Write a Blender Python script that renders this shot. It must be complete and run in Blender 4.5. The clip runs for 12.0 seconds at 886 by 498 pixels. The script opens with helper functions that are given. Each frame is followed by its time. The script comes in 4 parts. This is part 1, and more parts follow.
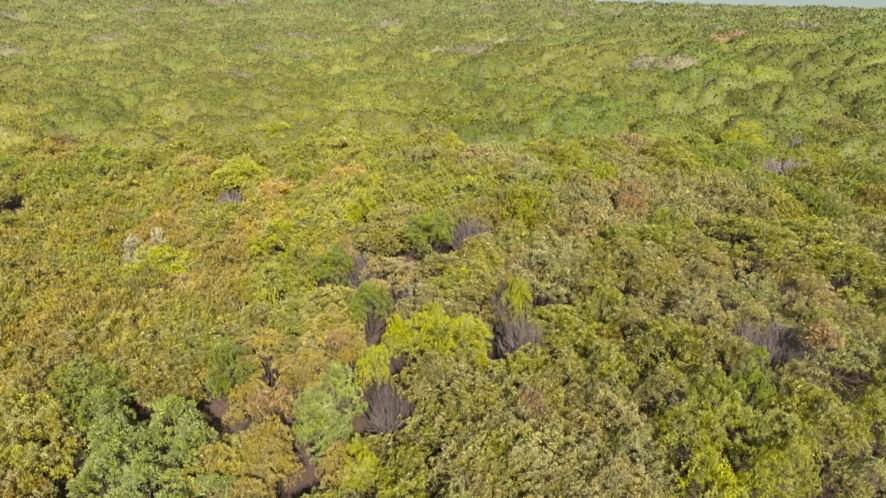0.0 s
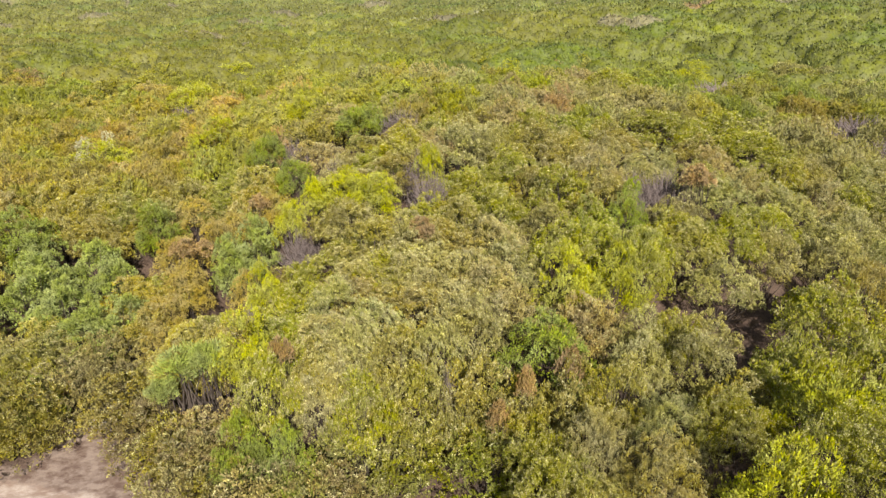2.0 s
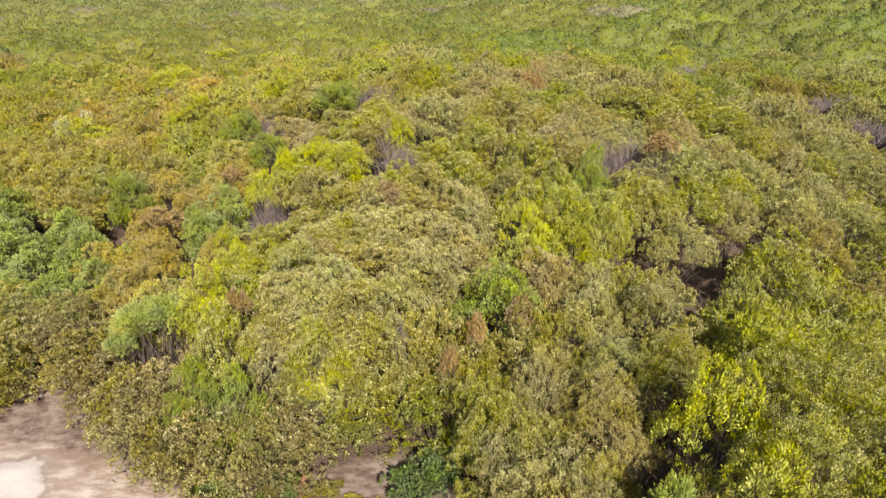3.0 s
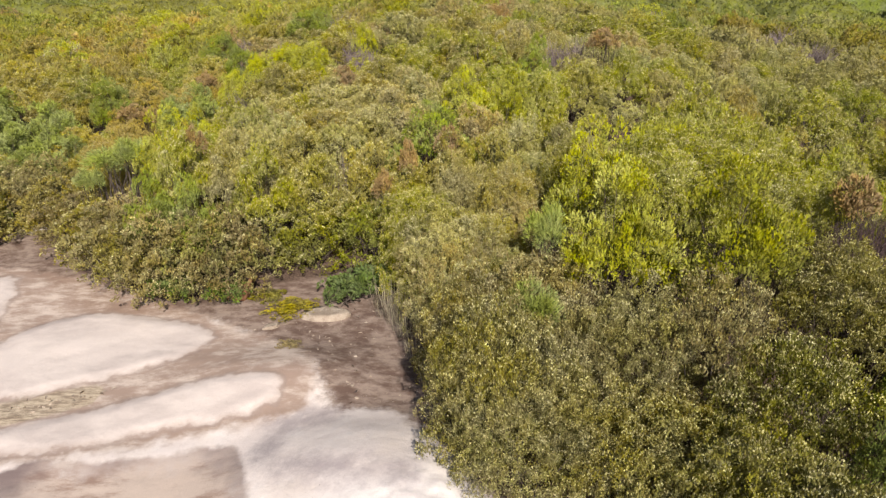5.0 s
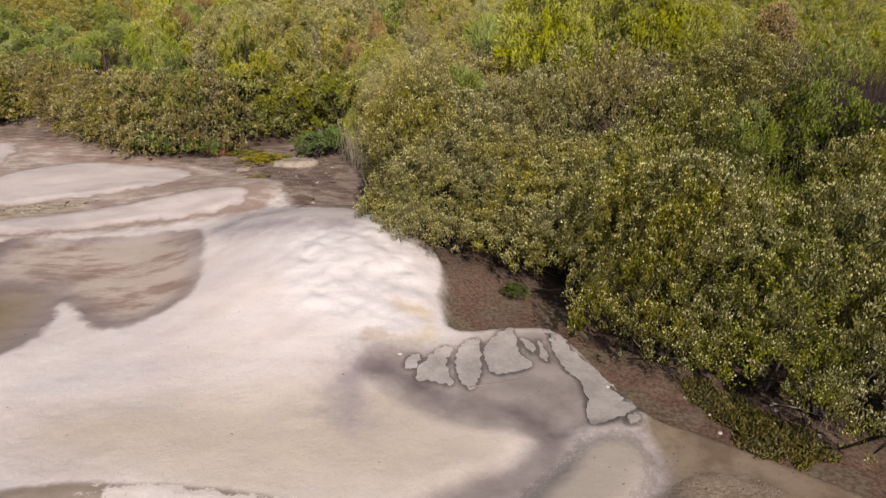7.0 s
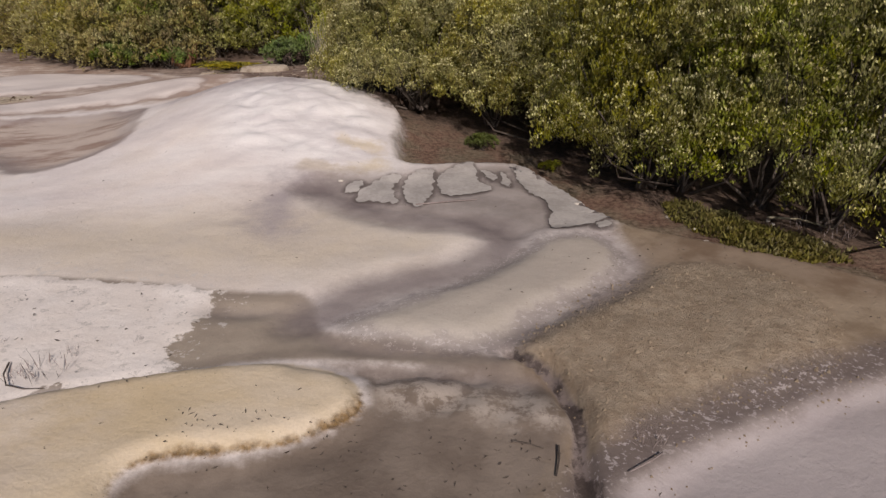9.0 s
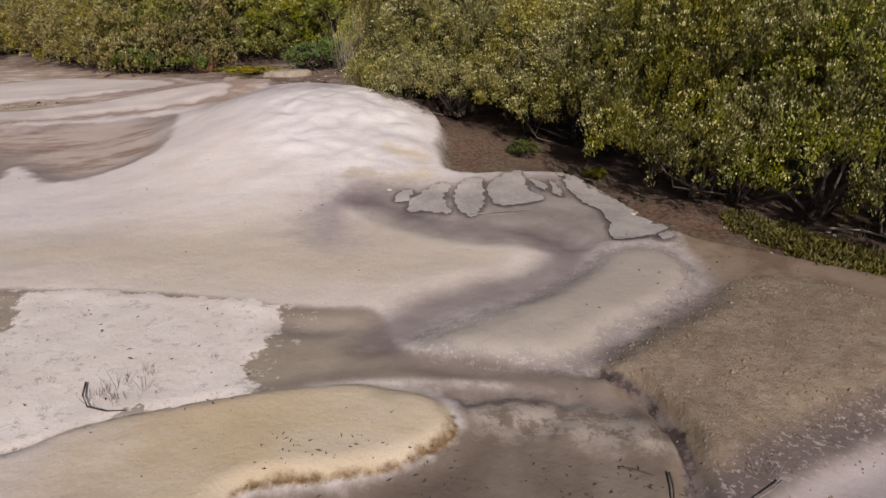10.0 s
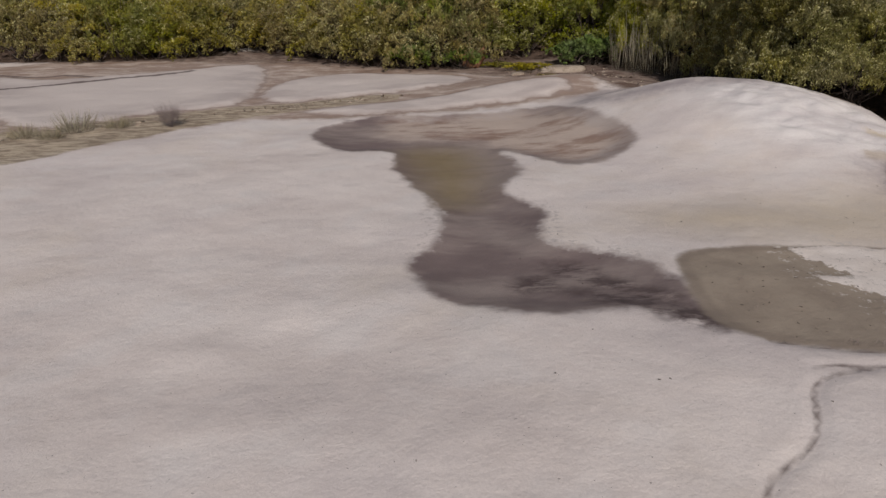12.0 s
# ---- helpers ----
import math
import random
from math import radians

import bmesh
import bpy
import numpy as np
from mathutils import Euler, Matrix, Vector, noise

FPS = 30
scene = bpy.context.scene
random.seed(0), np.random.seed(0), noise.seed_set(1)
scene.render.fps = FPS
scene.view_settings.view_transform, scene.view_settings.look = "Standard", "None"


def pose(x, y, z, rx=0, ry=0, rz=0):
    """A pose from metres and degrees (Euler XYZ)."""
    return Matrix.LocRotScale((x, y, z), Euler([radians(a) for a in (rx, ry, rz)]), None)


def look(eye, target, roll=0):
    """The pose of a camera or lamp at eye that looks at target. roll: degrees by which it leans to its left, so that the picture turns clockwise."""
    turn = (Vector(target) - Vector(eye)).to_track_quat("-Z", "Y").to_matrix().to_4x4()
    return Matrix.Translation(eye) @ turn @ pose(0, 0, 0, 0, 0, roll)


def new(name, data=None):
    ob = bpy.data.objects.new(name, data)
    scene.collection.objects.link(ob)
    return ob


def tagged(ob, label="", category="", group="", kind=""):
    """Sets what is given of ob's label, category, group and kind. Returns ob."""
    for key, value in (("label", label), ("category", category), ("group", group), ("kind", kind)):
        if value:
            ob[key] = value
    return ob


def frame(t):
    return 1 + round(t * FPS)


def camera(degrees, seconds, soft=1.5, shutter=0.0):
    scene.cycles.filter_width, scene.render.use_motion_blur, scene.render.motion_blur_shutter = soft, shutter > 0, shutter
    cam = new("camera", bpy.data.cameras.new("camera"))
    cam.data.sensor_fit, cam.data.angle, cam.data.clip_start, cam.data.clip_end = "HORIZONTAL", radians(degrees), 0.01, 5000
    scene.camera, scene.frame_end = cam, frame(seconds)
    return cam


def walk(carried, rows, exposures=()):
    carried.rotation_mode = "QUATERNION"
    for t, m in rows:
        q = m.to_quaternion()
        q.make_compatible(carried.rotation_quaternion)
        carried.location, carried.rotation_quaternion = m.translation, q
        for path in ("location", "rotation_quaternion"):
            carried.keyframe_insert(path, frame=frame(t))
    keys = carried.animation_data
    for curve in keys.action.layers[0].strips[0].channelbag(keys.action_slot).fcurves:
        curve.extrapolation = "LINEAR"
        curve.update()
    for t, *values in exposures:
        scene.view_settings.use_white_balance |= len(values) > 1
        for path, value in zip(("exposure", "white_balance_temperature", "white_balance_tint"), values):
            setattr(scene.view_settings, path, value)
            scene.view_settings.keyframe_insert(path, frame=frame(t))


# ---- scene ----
cam = camera(68.8, 12.0, soft=1.45)
PATH = [
    (0, (-0.091, 0.114, 8.022), (-0.095, 1.97, 7.277), -0.2),
    (0.5, (0.1, -0.498, 7.546), (0.093, 1.359, 6.803), -0.1),
    (1, (0.495, -0.984, 6.984), (0.477, 0.874, 6.244), -0.1),
    (1.5, (1.0, -1.319, 6.436), (0.98, 0.54, 5.699), -0.1),
    (2, (1.508, -1.548, 5.916), (1.506, 0.31, 5.177), -0.2),
    (2.5, (1.841, -1.644, 5.632), (1.846, 0.215, 4.893), -0.2),
    (2.7, (1.905, -1.717, 5.586), (1.911, 0.141, 4.845), -0.2),
    (4.3, (2.597, -2.724, 4.281), (2.601, -0.865, 3.542), -0.2),
    (4.5, (2.657, -2.896, 4.15), (2.659, -1.037, 3.41), -0.2),
    (5, (2.824, -3.347, 3.798), (2.827, -1.486, 3.067), 0.0),
    (5.5, (3.037, -3.73, 3.477), (3.038, -1.867, 2.748), 0.1),
    (6, (3.248, -4.071, 3.032), (3.244, -2.208, 2.305), 0.1),
    (6.5, (3.381, -4.32, 2.619), (3.355, -2.456, 1.894), 0.0),
    (7, (3.461, -4.525, 2.315), (3.424, -2.661, 1.59), -0.1),
    (7.5, (3.545, -4.627, 1.918), (3.507, -2.763, 1.194), -0.3),
    (7.7, (3.611, -4.627, 1.737), (3.569, -2.765, 1.01), -0.5),
    (9.3, (3.805, -4.369, 1.163), (3.732, -2.509, 0.431), -1.5),
    (9.5, (3.748, -4.354, 1.172), (3.676, -2.492, 0.445), -1.3),
    (10, (3.532, -4.351, 1.198), (3.459, -2.488, 0.474), -1.4),
    (10.5, (3.256, -4.378, 1.195), (3.181, -2.515, 0.472), -1.5),
    (11, (2.586, -4.449, 1.204), (2.504, -2.588, 0.478), -1.3),
    (11.5, (1.611, -4.645, 1.22), (1.527, -2.784, 0.494), -0.9),
    (12, (0.300, -5.000, 1.315), (0.232, -3.140, 0.582), -1.3),
]
EXPOSURES = [(0, 0.72, 6500, 10), (2.5, 0.7, 6500, 10), (4.3, 0.57, 6500, 12), (5.5, 0.30, 6500, 14), (6.5, 0.05, 6500, 16), (7.5, -0.21, 6400, 17), (9.3, -0.39, 6360, 17), (11, -0.5, 6320, 16), (12, -0.76, 6220, 14)]
walk(cam, [(t, look(eye, target, roll)) for t, eye, target, roll in PATH], EXPOSURES)

# ---- light ----
SUN_DIR = Vector((0.175, -0.811, 0.558)).normalized()
world = bpy.data.worlds.new("sky")
scene.world = world
world.use_nodes = True
wn, wl = world.node_tree.nodes, world.node_tree.links
sky = wn.new("ShaderNodeTexSky")
sky.sky_type, sky.sun_disc = "NISHITA", False
sky.sun_elevation, sky.sun_rotation = math.asin(SUN_DIR.z), math.atan2(SUN_DIR.x, SUN_DIR.y)
sky.dust_density, sky.air_density = 1.5, 1.2
coord, lift = wn.new("ShaderNodeTexCoord"), wn.new("ShaderNodeVectorMath")
lift.inputs[1].default_value = (0, 0, 0.1)
wl.new(coord.outputs["Generated"], lift.inputs[0])
wl.new(lift.outputs[0], sky.inputs["Vector"])
wl.new(sky.outputs[0], wn["Background"].inputs[0])
wn["Background"].inputs[1].default_value = 0.058
sun = new("sun", bpy.data.lights.new("sun", "SUN"))
sun.data.energy, sun.data.angle, sun.data.color = 4.7, radians(0.8), (1.0, 0.93, 0.82)
sun.matrix_world = look(SUN_DIR * 50, (0, 0, 0))


# ---- materials ----
class Nodes:
    """Short hand for building one node material."""

    def __init__(self, name):
        self.mat = bpy.data.materials.new(name)
        self.mat.use_nodes = True
        self.n, self.l = self.mat.node_tree.nodes, self.mat.node_tree.links
        self.bsdf = self.n["Principled BSDF"]

    def put(self, socket, value):
        if isinstance(value, bpy.types.NodeSocket):
            self.l.new(value, socket)
        elif isinstance(value, (tuple, list)) and len(value) == 3 and socket.type == "RGBA":
            socket.default_value = (*value, 1)
        else:
            socket.default_value = value

    def coords(self):
        return self.n.new("ShaderNodeNewGeometry").outputs["Position"]

    def noise(self, scale, detail=4.0, rough=0.6, vector=None, stretch=None):
        tex = self.n.new("ShaderNodeTexNoise")
        v = vector or self.coords()
        if stretch:
            mp = self.n.new("ShaderNodeMapping")
            self.l.new(v, mp.inputs[0])
            mp.inputs["Rotation"].default_value = (0, 0, stretch[1])
            mp.inputs["Scale"].default_value = stretch[0]
            v = mp.outputs[0]
        self.l.new(v, tex.inputs["Vector"])
        tex.inputs["Scale"].default_value, tex.inputs["Detail"].default_value, tex.inputs["Roughness"].default_value = scale, detail, rough
        return tex.outputs["Fac"]

    def math(self, op, a, b=0.0, c=0.0):
        m = self.n.new("ShaderNodeMath")
        m.operation = op
        for s, v in zip(m.inputs, (a, b, c)):
            self.put(s, v)
        return m.outputs[0]

    def ramp(self, value, lo, hi, a=0.0, b=1.0, smooth=True):
        m = self.n.new("ShaderNodeMapRange")
        m.interpolation_type = "SMOOTHSTEP" if smooth else "LINEAR"
        for s, v in zip(m.inputs, (value, lo, hi, a, b)):
            self.put(s, v)
        return m.outputs[0]

    def mix(self, fac, a, b, mode="MIX"):
        m = self.n.new("ShaderNodeMix")
        m.data_type, m.blend_type = "RGBA", mode
        self.put(m.inputs[0], fac)
        self.put(m.inputs[6], a)
        self.put(m.inputs[7], b)
        return m.outputs[2]

    def attr(self, name, out="Fac"):
        a = self.n.new("ShaderNodeAttribute")
        a.attribute_name = name
        return a.outputs[out]

    def bump(self, height, strength, distance):
        b = self.n.new("ShaderNodeBump")
        b.inputs["Strength"].default_value, b.inputs["Distance"].default_value = strength, distance
        self.l.new(height, b.inputs["Height"])
        self.l.new(b.outputs[0], self.bsdf.inputs["Normal"])

    def finish(self, color, rough=0.85, spec=0.3):
        self.put(self.bsdf.inputs["Base Color"], color)
        self.put(self.bsdf.inputs["Roughness"], rough)
        self.put(self.bsdf.inputs["Specular IOR Level"], spec)
        return self.mat


def leaf_material(name, tone=None, light=0.12, vary=0.4):
    """Leaves whose colour comes from the shrub, varied leaf by leaf and clump by clump."""
    m = Nodes(name)
    if tone == "object":
        base = m.n.new("ShaderNodeObjectInfo").outputs["Color"]
    elif tone == "attribute":
        base = m.attr("tone", "Color")
    else:
        base = tone
    leafy = m.n.new("ShaderNodeNewGeometry").outputs["Random Per Island"]
    hsv = m.n.new("ShaderNodeHueSaturation")
    m.put(hsv.inputs["Color"], base)
    m.put(hsv.inputs["Hue"], m.ramp(leafy, 0, 1, 0.485, 0.512, False))
    m.put(hsv.inputs["Saturation"], m.ramp(m.noise(3.0, 2), 0.3, 0.7, 0.82, 1.12))
    m.put(hsv.inputs["Value"], m.math("MULTIPLY", m.ramp(leafy, 0, 1, 1 - vary, 1 + vary, False), m.math("MULTIPLY", m.ramp(m.noise(2.2, 3), 0.3, 0.7, 0.84, 1.16), m.ramp(m.noise(13, 2), 0.32, 0.68, 0.8, 1.2))))
    color = hsv.outputs[0]
    m.finish(color, 0.55, 0.2)
    tr = m.n.new("ShaderNodeBsdfTranslucent")
    m.put(tr.inputs[0], color)
    mx = m.n.new("ShaderNodeMixShader")
    mx.inputs[0].default_value = light
    m.l.new(m.bsdf.outputs[0], mx.inputs[1])
    m.l.new(tr.outputs[0], mx.inputs[2])
    m.l.new(mx.outputs[0], m.n["Material Output"].inputs[0])
    return m.mat


def simple_material(name, a, b, scale, rough=0.85, bump=0.4, depth=0.005, spec=0.25):
    m = Nodes(name)
    n1, n2 = m.noise(scale), m.noise(scale * 9, 5, 0.7)
    color = m.mix(m.ramp(m.math("ADD", m.math("MULTIPLY", n1, 0.6), m.math("MULTIPLY", n2, 0.4)), 0.35, 0.65), a, b)
    m.bump(n2, bump, depth)
    return m.finish(color, rough, spec)


LEAF = leaf_material("leaf", "object", vary=0.13)
FIELD = leaf_material("field_leaf", "attribute", vary=0.12)
BLOSSOM = leaf_material("blossom", (0.53, 0.49, 0.215), 0.15, 0.2)
WOOD = simple_material("twig_bark", (0.06, 0.045, 0.036), (0.13, 0.105, 0.088), 14)
DEADWOOD = simple_material("dead_twig", (0.17, 0.13, 0.12), (0.32, 0.265, 0.25), 9)
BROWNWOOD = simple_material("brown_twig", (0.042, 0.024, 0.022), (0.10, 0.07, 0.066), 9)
REED = leaf_material("reed", (0.33, 0.29, 0.20), 0.2, 0.25)
STONE = simple_material("pale_stone", (0.5, 0.44, 0.37), (0.66, 0.6, 0.54), 6)
BANKSTONE = simple_material("bank_stone", (0.30, 0.235, 0.18), (0.52, 0.44, 0.36), 9, 0.9, 0.8, 0.02)
PLATE = simple_material("mineral_plate", (0.31, 0.28, 0.26), (0.45, 0.41, 0.38), 5, 0.8)
RUSTY = simple_material("rotten_stump", (0.16, 0.075, 0.04), (0.3, 0.16, 0.09), 10)
MOSS = leaf_material("moss", (0.135, 0.115, 0.03), 0.1, 0.3)


def ground_material():
    m = Nodes("mineral_ground")
    broad, mid, fine = m.noise(0.9, 5), m.noise(5, 5), m.noise(40, 5, 0.7)
    flow = m.noise(1.7, 6, 0.62, stretch=((0.8, 1.5, 1.0), 0.6))
    grain = m.noise(130, 3, 0.6)
    wob = m.math("ADD", m.math("MULTIPLY", m.math("SUBTRACT", m.noise(6, 5, 0.65), 0.5), 0.17), m.math("ADD", m.math("MULTIPLY", m.math("SUBTRACT", m.noise(17, 4, 0.7), 0.5), 0.07), m.math("MULTIPLY", m.math("SUBTRACT", m.noise(45, 4, 0.75), 0.5), 0.05)))

    smooth = m.math("ADD", m.math("MULTIPLY", m.math("SUBTRACT", m.noise(5, 4, 0.6), 0.5), 0.22), m.math("MULTIPLY", m.math("SUBTRACT", m.noise(13, 3, 0.5), 0.5), 0.06))

    def reach(name, wobble=1.0):
        return m.math("ADD", m.attr(name), m.math("MULTIPLY", smooth if name in ("wet", "brown", "streak", "lobe", "between") else wob, wobble))

    def inside(name, soft=0.015, wobble=1.0, shift=0.0):
        return m.ramp(m.math("ADD", reach(name, wobble), shift), soft, -soft)

    def edge(name, width, wobble=1.0, shift=0.0):
        """A line of that width along the border."""
        return m.ramp(m.math("ABSOLUTE", m.math("ADD", reach(name, wobble), shift)), width, width * 0.2)

    def part_of(fac, amount):
        return m.math("MULTIPLY", fac, amount)

    def two(tex, lo, hi, a, b):
        return m.mix(m.ramp(tex, lo, hi), a, b)

    # pale salt crust with faint drifts of lilac, cream and grey
    color = two(flow, 0.3, 0.7, (0.69, 0.608, 0.566), (0.81, 0.73, 0.682))
    color = m.mix(part_of(m.ramp(broad, 0.45, 0.68), 0.45), color, (0.61, 0.54, 0.53))
    color = m.mix(part_of(m.ramp(m.noise(1.4, 5, 0.6), 0.5, 0.72), 0.38), color, (0.69, 0.60, 0.51))
    color = m.mix(part_of(m.ramp(mid, 0.48, 0.72), 0.3), color, (0.75, 0.69, 0.65))
    color = m.mix(part_of(m.ramp(m.noise(3.2, 6, 0.75, stretch=((0.7, 1.9, 1.0), 0.9)), 0.56, 0.66), 0.25), color, (0.5, 0.44, 0.42))
    color = m.mix(part_of(m.ramp(m.noise(2.4, 4, 0.55), 0.5, 0.66), 0.4), color, (0.78, 0.73, 0.70))
    color = m.mix(part_of(inside("cream", 0.3), 0.75), color, two(mid, 0.3, 0.7, (0.60, 0.50, 0.37), (0.56, 0.475, 0.38)))
    color = m.mix(part_of(inside("top", 0.25), 0.85), color, two(m.noise(4.5, 6, 0.7, stretch=((0.7, 1.7, 1.0), 0.9)), 0.38, 0.62, (0.635, 0.59, 0.585), (0.785, 0.745, 0.725)))
    color = m.mix(part_of(inside("tip", 0.06, 1.6), 0.6), color, (0.60, 0.48, 0.30))
    color = m.mix(part_of(m.math("MULTIPLY", inside("veil", 0.16, 2.2), m.ramp(m.noise(3.5, 5, 0.65), 0.2, 0.5)), 0.85), color, (0.36, 0.31, 0.315))
    # stained ground
    color = m.mix(inside("verge", 0.10, 2.0), color, two(m.noise(6, 6, 0.7, stretch=((0.8, 1.2, 1.0), 0.5)), 0.36, 0.64, (0.14, 0.09, 0.07), (0.33, 0.255, 0.21)))
    color = m.mix(part_of(inside("between", 0.08, 1.5), 0.9), color, two(m.noise(3.5, 6, 0.72, stretch=((0.7, 1.5, 1.0), -0.45)), 0.42, 0.68, (0.31, 0.215, 0.165), (0.60, 0.50, 0.43)))
    color = m.mix(part_of(inside("band", 0.03, 0.8), 0.9), color, two(m.noise(9, 6, 0.75, stretch=((0.6, 2.2, 1.0), -0.6)), 0.4, 0.6, (0.24, 0.185, 0.13), (0.55, 0.46, 0.34)))
    color = m.mix(inside("lobe", 0.075, 1.0), color, m.mix(m.ramp(m.attr("lobe"), -0.1, -0.8), two(flow, 0.35, 0.65, (0.52, 0.45, 0.42), (0.68, 0.60, 0.555)), (0.68, 0.60, 0.555)))
    color = m.mix(part_of(edge("lobe", 0.04, 1.0, -0.03), 0.4), color, (0.24, 0.175, 0.15))
    color = m.mix(part_of(inside("line", 0.03, 1.0), 0.9), color, (0.14, 0.105, 0.095))
    wetc = two(m.noise(1.9, 5, 0.6, stretch=((0.7, 1.8, 1.0), -0.2)), 0.36, 0.64, (0.20, 0.152, 0.145), (0.33, 0.27, 0.245))
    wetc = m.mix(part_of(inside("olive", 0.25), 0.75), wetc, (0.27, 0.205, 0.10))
    wetc = m.mix(part_of(inside("brown", 0.2, 1.5), 0.85), wetc, two(m.noise(1.9, 7, 0.72, stretch=((0.7, 1.9, 1.0), 0.35)), 0.47, 0.66, (0.60, 0.49, 0.415), (0.31, 0.205, 0.155)))
    color = m.mix(m.math("MULTIPLY", inside("wet", 0.04, 0.75), m.ramp(m.math("MULTIPLY", inside("brown", 0.25), m.ramp(reach("wet", 2.2), -0.22, 0.02)), 0, 1, 1.0, 0.25)), color, wetc)
    color = m.mix(part_of(edge("wet", 0.10, 0.9, 0.08), 0.06), color, (0.13, 0.10, 0.10))
    color = m.mix(part_of(m.math("MULTIPLY", edge("wet", 0.09, 1.2, -0.04), m.ramp(m.noise(26, 4, 0.7), 0.52, 0.6)), part_of(inside("neck", 0.15), 0.9)), color, (0.55, 0.49, 0.46))
    strands = m.noise(9, 6, 0.75, stretch=((0.7, 1.6, 1.0), -0.75))
    color = m.mix(m.math("MULTIPLY", inside("streak", 0.08, 1.4), m.ramp(strands, 0.36, 0.55)), color, (0.10, 0.072, 0.07))
    color = m.mix(inside("pan", 0.025, 0.3), color, two(mid, 0.3, 0.7, (0.305, 0.248, 0.195), (0.385, 0.318, 0.25)))
    color = m.mix(part_of(edge("pan", 0.05, 0.25, 0.03), 0.35), color, (0.19, 0.15, 0.125))
    color = m.mix(inside("crust", 0.008, 1.1), color, two(mid, 0.35, 0.65, (0.77, 0.685, 0.62), (0.84, 0.76, 0.70)))
    color = m.mix(part_of(m.math("MULTIPLY", inside("crust", 0.02, 1.0, -0.12), m.ramp(m.noise(22, 5, 0.75), 0.57, 0.61)), 0.9), color, (0.60, 0.54, 0.49))
    color = m.mix(inside("mud", 0.03, 0.4), color, two(mid, 0.3, 0.7, (0.16, 0.122, 0.095), (0.245, 0.195, 0.155)))
    color = m.mix(part_of(m.math("MULTIPLY", inside("mudpale", 0.05, 1.2), m.ramp(m.noise(16, 5, 0.7), 0.42, 0.56)), 0.75), color, (0.42, 0.36, 0.31))
    color = m.mix(inside("tan", 0.05, 0.6), color, two(m.noise(5, 6, 0.7), 0.34, 0.66, (0.215, 0.155, 0.102), (0.315, 0.243, 0.172)))
    color = m.mix(inside("brownish", 0.10, 1.2), color, two(mid, 0.35, 0.65, (0.17, 0.115, 0.075), (0.26, 0.195, 0.14)))
    color = m.mix(inside("soil", 0.06, 0.8), color, m.mix(m.ramp(m.noise(4, 4), 0.4, 0.62), two(fine, 0.35, 0.65, (0.095, 0.05, 0.034), (0.215, 0.135, 0.095)), two(fine, 0.35, 0.65, (0.10, 0.074, 0.046), (0.22, 0.17, 0.12))))
    color = m.mix(part_of(inside("rough", 0.08, 0.5), 0.8), color, two(m.noise(20, 6, 0.75), 0.36, 0.64, (0.265, 0.198, 0.135), (0.385, 0.305, 0.22)))
    color = m.mix(part_of(inside("fan", 0.10, 0.5), 0.85), color, two(mid, 0.3, 0.7, (0.17, 0.14, 0.125), (0.30, 0.255, 0.235)))
    color = m.mix(part_of(inside("swirl", 0.09, 0.5), 0.8), color, two(mid, 0.35, 0.65, (0.165, 0.13, 0.13), (0.23, 0.19, 0.18)))
    color = m.mix(part_of(inside("tongue", 0.08, 0.5), 0.85), color, two(flow, 0.3, 0.7, (0.34, 0.29, 0.24), (0.43, 0.375, 0.31)))
    salt = m.ramp(m.noise(60, 3, 0.7), 0.55, 0.62)
    granular = two(salt, 0.0, 1.0, (0.12, 0.095, 0.095), (0.42, 0.37, 0.37))
    color = m.mix(part_of(edge("tongue", 0.07, 1.0, -0.01), 0.4), color, granular)
    color = m.mix(part_of(inside("plate", 0.02, 0.35, -0.018), 0.8), color, (0.09, 0.07, 0.065))
    och = m.mix(part_of(inside("rim", 0.016, 0.5), 0.95), two(flow, 0.3, 0.7, (0.58, 0.45, 0.28), (0.68, 0.57, 0.44)), two(m.noise(50, 4, 0.7), 0.35, 0.65, (0.09, 0.05, 0.018), (0.25, 0.145, 0.05)))
    sep = m.n.new("ShaderNodeSeparateXYZ")
    m.l.new(m.coords(), sep.inputs[0])
    east = m.ramp(m.math("ADD", sep.outputs[0], m.math("MULTIPLY", wob, 3.0)), 2.2, 2.95)
    och = m.mix(east, two(m.noise(3.0, 6, 0.7, stretch=((0.6, 2.2, 1.0), -0.3)), 0.36, 0.64, (0.50, 0.42, 0.36), (0.66, 0.585, 0.53)), och)
    color = m.mix(inside("ochre", 0.012, 0.3), color, och)
    color = m.mix(inside("pool", 0.06, 0.3), color, two(flow, 0.3, 0.7, (0.36, 0.31, 0.305), (0.43, 0.375, 0.365)))
    color = m.mix(part_of(edge("pool", 0.11, 0.5, -0.06), 0.75), color, granular)
    color = m.mix(m.math("MULTIPLY", inside("crack", 0.009, 0.1), m.ramp(m.noise(3, 3), 0.25, 0.42)), color, m.mix(inside("rough", 0.1), (0.22, 0.175, 0.16), (0.07, 0.055, 0.05)))
    # shadow inside the rift put into its colour, besides the carved depth
    color = m.mix(inside("rift", 0.009, 0.7), color, (0.065, 0.048, 0.042))
    # litter under the shrubs and far soil
    color = m.mix(inside("shade_floor", 0.12, 1.5), color, two(fine, 0.35, 0.65, (0.07, 0.045, 0.033), (0.17, 0.115, 0.085)))
    specks = m.ramp(m.noise(75, 2, 0.5), 0.73, 0.76)
    color = m.mix(part_of(specks, 0.55), color, (0.12, 0.09, 0.08))
